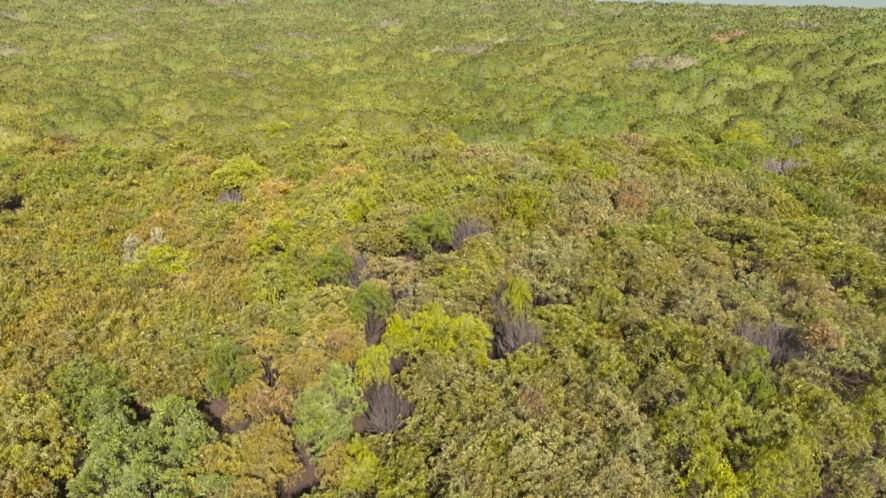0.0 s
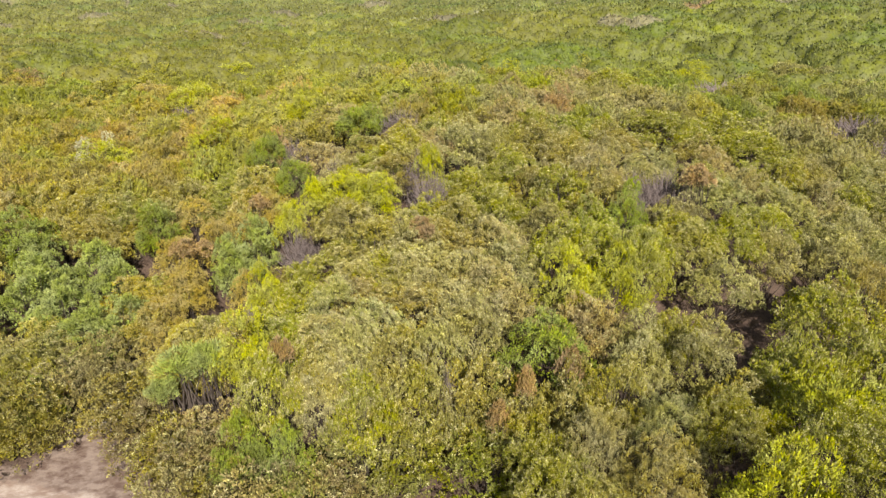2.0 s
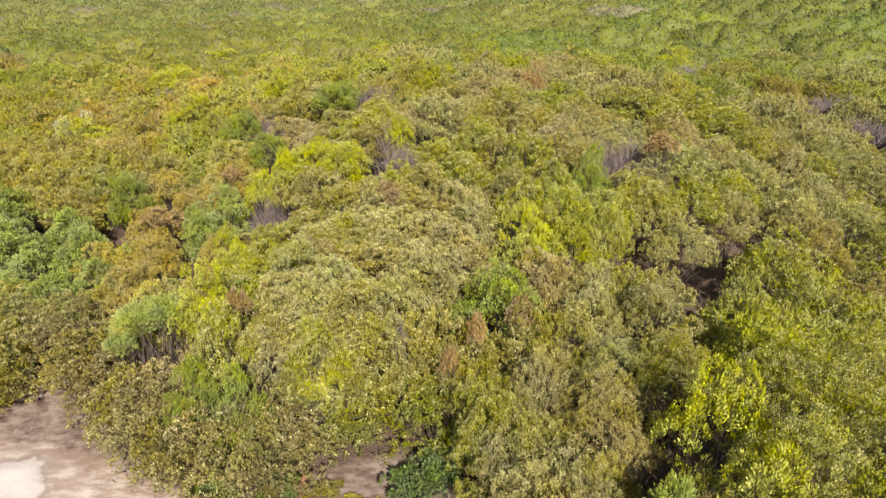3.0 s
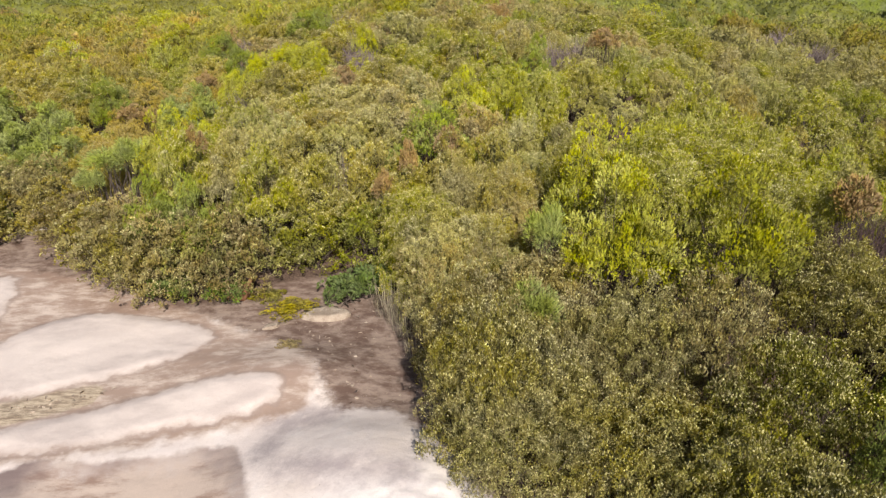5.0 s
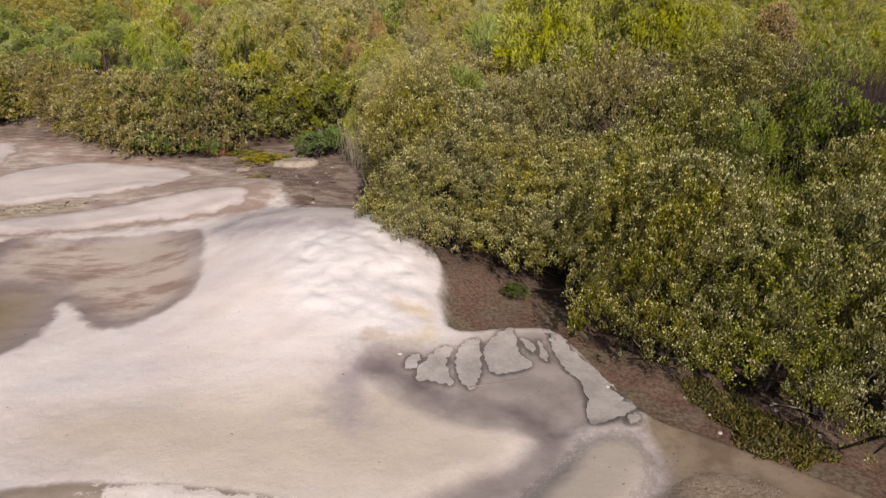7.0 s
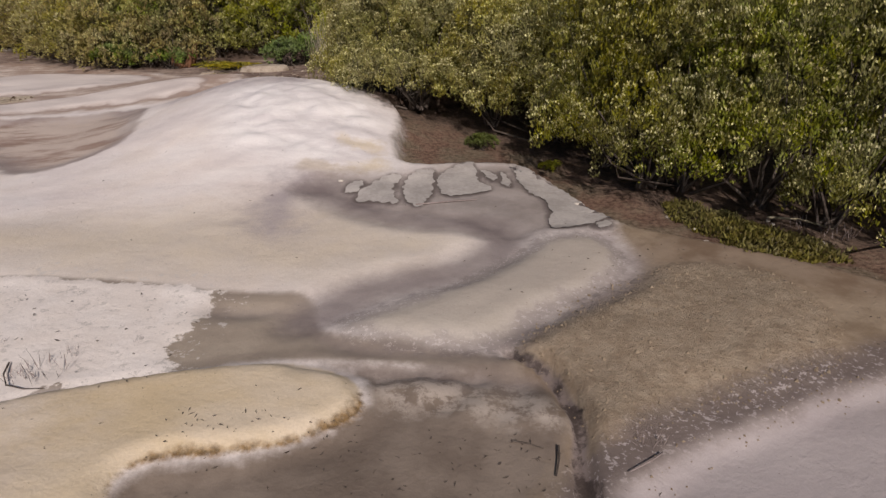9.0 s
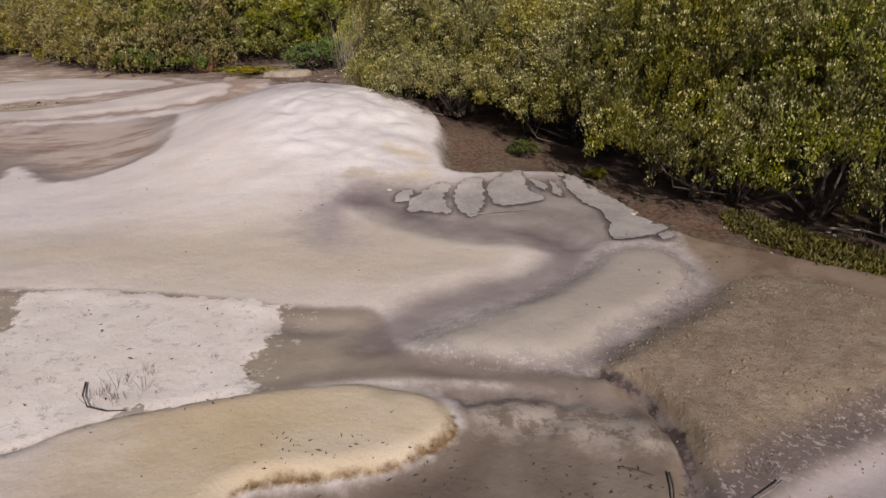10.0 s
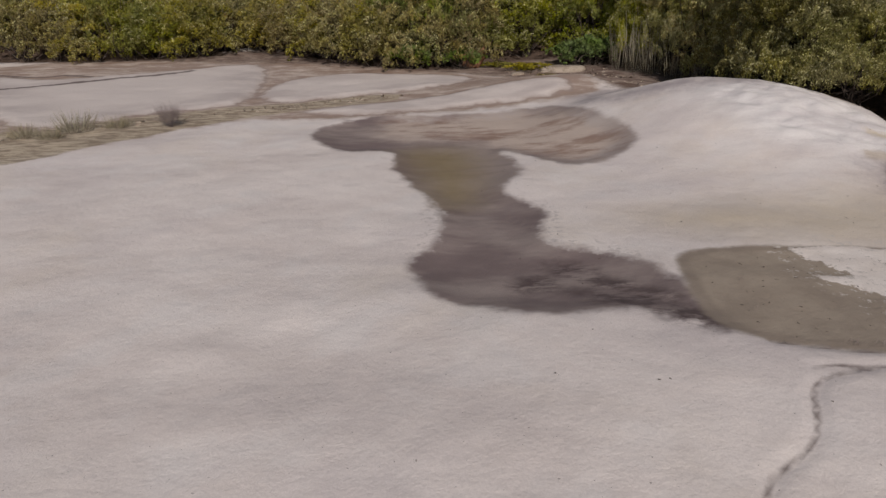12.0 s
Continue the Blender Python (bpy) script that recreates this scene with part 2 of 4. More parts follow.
    color = m.mix(part_of(m.ramp(grain, 0.3, 0.7), 0.10), color, (0.2, 0.16, 0.14))
    wetness = m.math("MAXIMUM", inside("pool", 0.05), part_of(inside("wet", 0.05), 0.35))
    rough = m.ramp(wetness, 0, 1, 0.85, 0.45)
    grit = m.ramp(m.math("MAXIMUM", inside("rough", 0.06), m.math("MAXIMUM", inside("soil", 0.06), inside("shade_floor", 0.1))), 0, 1, 0.22, 1.0)
    m.bump(m.math("ADD", m.math("MULTIPLY", m.noise(34, 6, 0.75), grit), m.math("MULTIPLY", m.noise(7, 5, 0.6), 0.5)), 0.7, 0.02)
    return m.finish(color, rough, 0.25)


GROUND = ground_material()


# ---- shape of the land ----
def bell(x, y, cx, cy, sx, sy):
    return np.exp(-((x - cx) / sx) ** 2 - ((y - cy) / sy) ** 2)


def step(v, a, b):
    t = np.clip((v - a) / (b - a), 0, 1)
    return t * t * (3 - 2 * t)


def terrace(x, y):
    """The bare mineral terrace with its mound."""
    yc = np.clip(y, -6, 6)
    return (0.25 + 0.05 * yc + 0.33 * bell(x, y, 2.6, 0.2, 1.0, 1.0) + 0.12 * bell(x, y, 1.95, 0.75, 0.7, 0.6) + 0.15 * bell(x, y, 1.35, 2.0, 0.9, 0.5)
            - 0.04 * np.clip(x - 4, 0, 4) + 0.10 * bell(x, y, 1.2, -3.3, 1.5, 1.2) - 0.03 * bell(x, y, 4.1, -2.9, 0.8, 0.8))


def canopy(x, y):
    """Height of the tops of the shrubs."""
    c = 2.2 + 0.09 * (np.minimum(y, 16) - 4) + 0.02 * np.clip(np.minimum(y, 60) - 16, 0, None)
    c = c + 0.55 * bell(x, y, 2, 13, 5, 6) - 0.85 * bell(x, y, -3.6, 8.2, 2.6, 3.2) + 0.03 * np.clip(x, -40, 25) * np.clip((y - 25) / 20, 0, 1) * np.clip((100 - y) / 50, 0, 1)
    c = c + 0.035 * np.clip(np.minimum(y, 105) - 60, 0, None) - 0.012 * np.clip(x, -80, 120) * np.clip((y - 50) / 50, 0, 1) - 0.08 * np.clip(y - 104, 0, 2000) + 0.7 * np.clip((y - 80) / 22, 0, 1) * np.clip((45 - x) / 45, 0, 1)
    c = c - 0.62 * bell(x, y, -8, 14.5, 3.5, 3.5) + 0.49 * bell(x, y, 5, 2.2, 1.6, 1.6) + 0.42 * bell(x, y, 1, 17.5, 5, 4) + 0.46 * bell(x, y, 5.8, 8.5, 2, 2) - 0.66 * bell(x, y, 17, 25, 6, 5)
    c = c + 0.78 * bell(x, y, 16, 42, 14, 12) - 0.36 * bell(x, y, -1.4, 7.5, 1.5, 2) + 0.17 * bell(x, y, 5, 14, 3, 3) - 0.24 * bell(x, y, -4, 6, 1.5, 1.5) - 0.3 * bell(x, y, -2.5, 11.2, 2, 2) + 0.24 * bell(x, y, 10, 19, 3, 3)
    c = c + 0.5 * bell(x, y, 0, 100, 400, 12) - 0.2 * bell(x, y, 68, 100, 30, 12)
    return c - 0.03 * np.clip(4 - y, 0, None)


def polygon_distance(x, y, pts, closed=True):
    """Distance to a line of points; negative inside where it is closed."""
    best = np.full(x.shape, 1e9)
    odd = np.zeros(x.shape, bool)
    n = len(pts)
    for i in range(n if closed else n - 1):
        (ax, ay), (bx, by) = pts[i], pts[(i + 1) % n]
        dx, dy = bx - ax, by - ay
        t = np.clip(((x - ax) * dx + (y - ay) * dy) / (dx * dx + dy * dy + 1e-12), 0, 1)
        best = np.minimum(best, (x - ax - t * dx) ** 2 + (y - ay - t * dy) ** 2)
        if closed and ay != by:
            odd ^= ((ay > y) != (by > y)) & (x < ax + (y - ay) * dx / dy)
    d = np.sqrt(best)
    return np.where(odd, -d, d)


def rounded(pts, closed=True, sub=4):
    """A smooth line through the points."""
    out, n = [], len(pts)
    for i in range(n if closed else n - 1):
        p = [Vector(pts[(i + k) % n] if closed else pts[min(max(i + k, 0), n - 1)]) for k in (-1, 0, 1, 2)]
        for s in range(sub):
            t = s / sub
            v = 0.5 * (2 * p[1] + (p[2] - p[0]) * t + (2 * p[0] - 5 * p[1] + 4 * p[2] - p[3]) * t * t + (3 * p[1] - p[0] - 3 * p[2] + p[3]) * t ** 3)
            out.append((v.x, v.y))
    if not closed:
        out.append(tuple(pts[-1]))
    return out


# edge of the shrubs along the terrace, from west to east, and the land behind it
SHRUB_LINE = [(-9, 4.6), (-6.6, 4.85), (-4.9, 4.8), (-3.65, 4.9), (-3.5, 5.4), (-3.35, 6.1), (-3.1, 6.1), (-2.95, 5.5), (-2.0, 4.75), (-1.1, 3.95), (-0.6, 3.6), (0.15, 3.5), (0.45, 3.85), (1.0, 4.1),
              (1.5, 4.25), (2.1, 3.8), (2.45, 3.0), (2.75, 2.0), (2.95, 0.6), (3.35, 0.15), (3.7, 0.25), (4.1, 0.02), (4.4, -0.32), (4.6, -0.82), (4.8, -1.08), (5.05, -1.17), (5.35, -1.42), (7.0, -2.3), (10, -3.5)]
SHRUB_LAND = SHRUB_LINE + [(1800, -4), (1800, 2500), (-1800, 2500), (-1800, 4.6)]

WET = [(-0.97, 0.33), (-0.57, 0.86), (-0.01, 0.88), (0.55, 0.94), (1.12, 0.99), (1.49, 0.10), (1.54, -0.30), (1.34, -0.60), (0.99, -0.65), (0.59, -0.29),
       (0.69, -0.77), (0.54, -1.17), (0.73, -1.55), (0.70, -2.01), (0.93, -2.13), (1.17, -2.42), (1.25, -2.66), (1.26, -2.90), (1.09, -2.83), (0.89, -2.78),
       (0.67, -2.82), (0.42, -2.75), (0.22, -2.67), (0.06, -2.40), (0.04, -2.18), (0.15, -1.97), (0.18, -1.64), (0.03, -1.20), (-0.17, -0.72), (-0.25, -0.30), (-0.64, -0.20)]
PAN = [(1.22, -2.89), (1.21, -2.58), (1.28, -2.22), (1.61, -2.11), (1.88, -2.10), (2.39, -2.12), (2.82, -2.20), (3.20, -2.23), (3.27, -2.42), (3.39, -2.51),
       (3.61, -2.54), (4.0, -2.62), (4.05, -2.70), (3.6, -2.66), (3.23, -2.66), (2.87, -2.76), (2.50, -2.92), (2.34, -3.05), (2.04, -3.11), (1.86, -3.09), (1.64, -3.07), (1.35, -3.01)]
CRUST = [(1.84, -2.11), (2.39, -2.14), (2.82, -2.21), (2.87, -2.45), (2.83, -2.60), (2.88, -2.74), (2.61, -2.86), (2.37, -3.03), (2.04, -3.10), (1.95, -3.10),
         (1.96, -2.98), (1.90, -2.81), (1.95, -2.63), (1.79, -2.45), (1.94, -2.40)]
OCHRE = [(1.9, -3.13), (2.14, -3.10), (2.34, -3.05), (2.50, -2.92), (2.87, -2.765), (3.1, -2.70), (3.3, -2.69), (3.44, -2.74), (3.50, -2.85), (3.49, -2.92), (3.35, -3.04),
         (3.22, -3.09), (3.03, -3.13), (2.96, -3.22), (3.02, -3.4), (2.95, -3.7), (2.4, -3.6)]
RIM = [(3.50, -2.83), (3.49, -2.92), (3.35, -3.04), (3.22, -3.09), (3.03, -3.13), (2.96, -3.22), (3.02, -3.4)]
MUD = [(2.98, -3.18), (3.22, -3.10), (3.49, -2.92), (3.48, -2.74), (3.35, -2.68), (3.7, -2.66), (4.06, -2.66), (4.10, -2.93), (4.12, -3.5), (3.6, -4.0), (3.0, -3.5)]
FAN = [(2.91, -1.14), (3.07, -0.92), (3.41, -0.90), (3.84, -0.67), (4.16, -0.70), (4.50, -1.46), (4.19, -1.64), (3.97, -1.71), (3.75, -1.50), (3.33, -1.37), (3.10, -1.22)]
SOIL = [(3.37, -0.02), (3.42, -0.70), (3.84, -0.65), (4.17, -0.68), (4.51, -1.42), (4.77, -1.60), (5.09, -1.80), (7, -2.9), (9, -3), (7, -1), (4.4, 1.0), (3.3, 0.6)]
ROUGH = [(3.96, -2.60), (4.03, -2.47), (4.32, -2.16), (4.71, -1.93), (5.01, -2.01), (5.09, -2.27), (5.00, -2.55), (4.82, -2.72), (4.49, -2.83), (4.30, -2.95), (4.17, -2.97), (4.13, -2.79), (4.06, -2.64)]
POOL = [(4.2, -3.3), (4.31, -3.05), (4.52, -2.93), (4.71, -2.84), (4.94, -2.73), (5.5, -2.6), (6.2, -3.2), (5.4, -3.9)]
CREAM = [(2.3, -1.4), (3.0, -1.25), (3.5, -1.5), (3.8, -1.75), (3.4, -2.1), (2.6, -2.15), (1.6, -1.95), (1.2, -1.6)]
TOP = [(2.1, 0.1), (2.5, 0.5), (2.85, 0.5), (3.31, -0.03), (3.36, -0.58), (3.44, -0.80), (3.01, -0.92), (2.59, -0.8), (2.29, -0.6)]
TIPS = ([(2.92, -0.88), (3.1, -0.9), (3.3, -0.85)], [(3.1, -0.57), (3.28, -0.61)])
VERGE = [(-7, 5.2), (-3.0, 5.6), (-1.0, 4.2), (2.6, 4.2), (3.3, 0.5), (3.15, 0.25), (2.9, 0.7), (2.65, 1.05), (2.3, 1.4), (1.85, 1.45), (1.45, 2.2), (0.3, 3.1), (-1.2, 3.35), (-2.6, 4.3), (-5, 4.55)]
LOBES = ([(-1.66, 1.64), (-1.83, 2.61), (-1.18, 3.24), (0.16, 2.97), (0.30, 2.50), (-0.42, 2.0)], [(-5.82, 3.3), (-4.72, 3.2), (-3.5, 3.7), (-2.51, 4.10), (-1.95, 1.75), (-2.6, 1.2), (-3.81, 0.75)],
         [(-1.19, 1.12), (-0.37, 1.50), (0.47, 1.85), (1.20, 1.9), (1.34, 1.69), (1.18, 1.43), (0.51, 1.28), (-0.58, 0.97)])
LINES = (([(-5.6, 2.2), (-4.82, 2.65), (-4.33, 2.86), (-3.91, 3.13), (-3.51, 3.37), (-3.25, 3.61)], 0.05), ([(-5.8, 3.6), (-5.27, 3.48), (-4.90, 3.61), (-4.25, 3.24)], 0.04))
BAND = [(-4.4, -1.2), (-3.08, -0.48), (-2.75, -0.17), (-2.36, 0.32), (-1.84, 0.79), (-1.22, 1.21), (-0.4, 1.6), (-0.48, 1.9), (-1.31, 1.60), (-2.05, 1.35), (-2.70, 1.05), (-3.18, 0.66), (-4.2, 0.2)]
OLIVE_STAIN = [(-0.15, -0.2), (0.3, -0.2), (0.4, -0.7), (0.35, -1.3), (0.15, -1.4), (0.0, -0.8)]
BROWN_STAIN = [(-0.35, 0.3), (-0.3, 0.85), (0.2, 0.8), (1.0, 0.85), (1.45, 0.0), (1.25, -0.55), (0.8, -0.3), (0.35, 0.1), (0.0, 0.15)]
NECK = [(0.0, -1.5), (0.8, -1.4), (1.2, -2.3), (0.9, -2.5), (0.5, -2.2), (0.0, -2.2)]
TONGUE = [(3.40, -2.44), (3.62, -2.28), (3.91, -2.02), (4.18, -1.72), (4.38, -1.70), (4.44, -1.89), (4.31, -2.11), (4.07, -2.30), (3.90, -2.49), (3.70, -2.53), (3.50, -2.51)]
BETWEEN = [(-6.5, 4.4), (-2.6, 4.4), (0.3, 3.1), (1.45, 2.3), (1.6, 1.5), (1.25, 1.3), (0.4, 1.1), (-0.7, 0.85), (-1.9, 0.7), (-2.9, -0.2), (-4.4, -1.0), (-7, 0)]
TAN_GROUND = [(3.95, -2.62), (4.1, -2.42), (4.4, -2.18), (4.52, -1.9), (4.48, -1.66), (4.56, -1.46), (4.9, -1.6), (7, -2.6), (8, -4), (4.2, -3.7), (4.1, -2.9)]
BROWNISH = [(4.57, -1.89), (4.75, -1.6), (5.16, -1.65), (5.9, -1.9), (5.9, -2.3), (5.26, -2.18), (4.99, -2.03)]
MUDPALE = [(3.55, -2.70), (3.93, -2.70), (4.02, -2.78), (4.08, -2.93), (3.92, -2.92), (3.55, -2.84)]
PLATES = ([(3.16, -1.10), (3.18, -1.02), (3.25, -1.01), (3.23, -1.12)], [(3.23, -1.18), (3.32, -0.98), (3.44, -0.93), (3.41, -1.10), (3.45, -1.27), (3.32, -1.22)],
          [(3.47, -1.06), (3.49, -0.92), (3.61, -0.82), (3.63, -1.04), (3.60, -1.24), (3.55, -1.30), (3.49, -1.21)], [(3.89, -0.77), (3.97, -0.80), (3.96, -0.92)])
PLATES_EAST = ([(3.65, -0.91), (3.69, -0.82), (3.84, -0.67), (3.88, -0.92), (3.94, -1.03), (3.88, -1.10), (3.71, -1.14), (3.66, -1.05)], [(4.01, -0.77), (4.05, -0.90), (4.05, -1.00), (4.01, -0.95)],
               [(4.09, -0.73), (4.18, -0.71), (4.22, -0.87), (4.34, -1.09), (4.46, -1.25), (4.55, -1.40), (4.46, -1.46), (4.40, -1.49), (4.23, -1.59), (4.20, -1.51), (4.22, -1.21), (4.14, -1.07), (4.11, -0.94)],
               [(4.41, -1.51), (4.47, -1.48), (4.48, -1.55), (4.41, -1.57)])
SWIRLS = (([(3.00, -1.10), (3.41, -1.44), (3.83, -1.53), (3.97, -1.74), (3.79, -1.99), (3.45, -2.17), (3.24, -2.39)], 0.11),
          ([(2.9, -2.34), (2.99, -2.35), (3.18, -2.35), (3.33, -2.52), (3.45, -2.58), (3.70, -2.58), (3.89, -2.55)], 0.015),
          ([(3.89, -2.55), (4.13, -2.34), (4.40, -2.14), (4.50, -1.90), (4.44, -1.66)], 0.05),
          ([(3.3, -2.72), (3.6, -2.70), (4.0, -2.72)], 0.02))
VEILS = (([(1.62, 0.62), (1.95, 0.5), (2.3, 0.42), (2.55, 0.42)], 0.10), ([(1.42, 0.85), (1.5, 1.2), (1.65, 1.42)], 0.10), ([(1.45, 1.3), (1.6, 1.25), (1.85, 1.35)], 0.12), ([(2.95, -1.0), (2.85, -1.25), (2.9, -1.6)], 0.10))
STREAKS = ([(0.75, -2.3), (0.95, -2.52), (1.22, -2.8)], [(0.6, -2.45), (0.9, -2.66), (1.22, -2.87)])
CRACKS = ([(3.94, -2.57), (4.05, -2.66), (4.09, -2.79), (4.11, -2.93), (4.09, -3.06), (4.09, -3.3)], [(1.02, -3.75), (1.08, -3.66), (1.26, -3.51), (1.37, -3.28), (1.56, -3.20), (1.76, -3.14)],
          [(1.4, -3.19), (1.5, -3.175), (1.6, -3.17), (1.73, -3.17), (1.91, -3.20), (2.16, -3.29)], [(1.35, -3.01), (1.64, -3.075), (2.04, -3.12), (2.34, -3.06), (2.50, -2.93), (2.87, -2.77)])


def land(x, y):
    """Height of the bare ground everywhere."""
    low = terrace(x, y)
    deep = np.clip(-polygon_distance(x, y, SHRUB_LAND), 0, None)
    high = canopy(x, y) - 1.35
    return low + np.where(deep < 8, step(deep, 0.1, 1.9) * np.maximum(high - low, 0), high - low)


def ground_at(x, y):
    return float(land(np.array([float(x)]), np.array([float(y)]))[0])


def spread(lo, hi, fine, far, grow=1.12):
    """Coordinates that are close between lo and hi and widen out to far."""
    mid = list(np.arange(lo, hi, fine))
    out, d, v = [], fine, hi
    while v < far:
        out.append(v)
        d = min(d * grow, 60)
        v += d
    left, d, v = [], fine * grow, lo - fine * grow
    while v > -far:
        left.append(v)
        d = min(d * grow, 60)
        v -= d
    return np.array(left[::-1] + mid + out)


SURFACE = []


def surface_at(x, y):
    """Height of the finished ground."""
    xs, ys, zz = SURFACE
    i, j = min(max(int(np.searchsorted(xs, x)) - 1, 0), len(xs) - 2), min(max(int(np.searchsorted(ys, y)) - 1, 0), len(ys) - 2)
    u, v = (x - xs[i]) / (xs[i + 1] - xs[i]), (y - ys[j]) / (ys[j + 1] - ys[j])
    return float((zz[j, i] * (1 - u) + zz[j, i + 1] * u) * (1 - v) + (zz[j + 1, i] * (1 - u) + zz[j + 1, i + 1] * u) * v)


def build_ground():
    xs, ys = spread(-2.2, 5.5, 0.025, 1600), spread(-4.0, 3.4, 0.025, 1600)
    xs = np.concatenate([xs[xs < -6.2], np.arange(-6.15, -2.25, 0.05), xs[xs >= -2.2 - 1e-6]])
    X, Y = np.meshgrid(xs, ys)
    x, y = X.ravel(), Y.ravel()
    z = land(x, y)
    near = (np.abs(x) < 12) & (y > -8) & (y < 9)
    ix = np.where(near)[0]
    px, py = x[ix], y[ix]
    fields = {}

    def keep(name, values):
        full = np.full(x.shape, 1.0)
        full[ix] = np.clip(values, -1, 1)
        fields[name] = full
        return values

    areas = dict(wet=WET, pan=PAN, crust=CRUST, ochre=OCHRE, mud=MUD, fan=FAN, soil=SOIL, rough=ROUGH, pool=POOL, cream=CREAM, top=TOP, verge=VERGE, band=BAND, olive=OLIVE_STAIN, brown=BROWN_STAIN, neck=NECK, tan=TAN_GROUND, between=BETWEEN, tongue=TONGUE, brownish=BROWNISH, mudpale=MUDPALE)
    for name, pts in areas.items():
        keep(name, polygon_distance(px, py, rounded(pts)))
    keep("lobe", np.minimum.reduce([polygon_distance(px, py, rounded(p)) for p in LOBES]))
    keep("plate", np.minimum.reduce([polygon_distance(px, py, rounded(p)) for p in PLATES + PLATES_EAST]))
    keep("line", np.minimum.reduce([polygon_distance(px, py, rounded(p, False), False) - w for p, w in LINES]))
    keep("tip", np.minimum.reduce([polygon_distance(px, py, rounded(p, False), False) - 0.05 for p in TIPS]))
    keep("rim", polygon_distance(px, py, rounded(RIM, False), False) - 0.018)
    keep("swirl", np.minimum.reduce([polygon_distance(px, py, rounded(p, False), False) - w for p, w in SWIRLS]))
    keep("veil", np.minimum.reduce([polygon_distance(px, py, rounded(p, False), False) - w for p, w in VEILS]))
    keep("streak", np.minimum.reduce([polygon_distance(px, py, rounded(p, False), False) - 0.07 for p in STREAKS]))
    keep("rift", polygon_distance(px, py, rounded(CRACKS[0], False), False) - 0.003 - 0.011 * step(-py, 2.58, 2.9))
    crack = keep("crack", np.minimum.reduce([polygon_distance(px, py, rounded(p, False), False) - (0.02 if p is CRACKS[0] else 0.007) for p in CRACKS]))
    floor = polygon_distance(x, y, SHRUB_LAND)
    fields["shade_floor"] = np.clip(floor, -1, 1)
    f = {k: v[ix] for k, v in fields.items()}
    scarp = polygon_distance(px, py, rounded(CRACKS[0], False), False)
    west = step(0.22 - scarp, 0, 0.15) * step(-py, 2.52, 2.68)
    rise = 0.024 * step(-f["lobe"], -0.06, 0.14) + 0.03 * step(-f["ochre"], 0, 0.05) - 0.012 * step(-f["pan"], -0.08, 0.14) + 0.006 * step(-f["crust"], 0, 0.02)
    rise = rise - 0.03 * step(-f["wet"], -0.05, 0.2) - 0.02 * step(-f["mud"], 0, 0.06) - 0.03 * step(-scarp, -0.04, -0.005) - 0.008 * step(-crack, -0.02, 0.0) - 0.015 * step(-f["fan"], 0, 0.1)
    rise = rise - 0.03 * step(-f["pool"], 0, 0.08) - 0.02 * step(-f["swirl"], -0.08, 0.05) - 0.08 * step(-f["soil"], -0.02, 0.04) + 0.03 * (west * step(-f["rough"], -0.008, 0.025) + (1 - west) * step(-f["rough"], -0.05, 0.16)) + 0.015 * step(-f["tongue"], -0.02, 0.1)
    z[ix] += rise
    bumpy = np.array([noise.fractal(Vector((a * 1.7, b * 1.7, 0.3)), 1.0, 2.0, 4) for a, b in zip(px, py)])
    z[ix] += bumpy * (0.012 + 0.012 * step(-f["soil"], 0, 0.1) + 0.012 * step(-f["rough"], 0, 0.1))
    ridged = np.array([abs(noise.noise(Vector((a * 3.0 + b, b * 5.0 - a, 1.0)))) + 0.5 * noise.noise(Vector((a * 11, b * 11, 2.0))) for a, b in zip(px, py)])
    z[ix] += ridged * (0.03 * step(-f["top"], -0.1, 0.3) + 0.045 * step(-f["mudpale"], -0.03, 0.04))
    SURFACE.extend((xs, ys, z.reshape(X.shape)))
    mesh = bpy.data.meshes.new("ground")
    ny, nx = X.shape
    idx = np.arange(nx * ny).reshape(ny, nx)
    quads = np.stack([idx[:-1, :-1], idx[:-1, 1:], idx[1:, 1:], idx[1:, :-1]], -1).reshape(-1, 4)
    fill_mesh(mesh, np.stack([x, y, z], -1), quads)
    mesh.polygons.foreach_set("use_smooth", np.ones(len(quads), bool))
    for name, values in fields.items():
        mesh.attributes.new(name, "FLOAT", "POINT").data.foreach_set("value", values.astype(np.float32))
    mesh.materials.append(GROUND)
    return tagged(new("ground", mesh), "pale mineral terrace with brown wet stains and shrub soil behind", "ground", kind="structure")


def fill_mesh(mesh, verts, quads):
    mesh.vertices.add(len(verts))
    mesh.vertices.foreach_set("co", np.asarray(verts, np.float32).ravel())
    mesh.loops.add(quads.size)
    mesh.loops.foreach_set("vertex_index", quads.astype(np.int32).ravel())
    mesh.polygons.add(len(quads))
    mesh.polygons.foreach_set("loop_start", np.arange(0, quads.size, 4, dtype=np.int32))
    mesh.update(calc_edges=True)


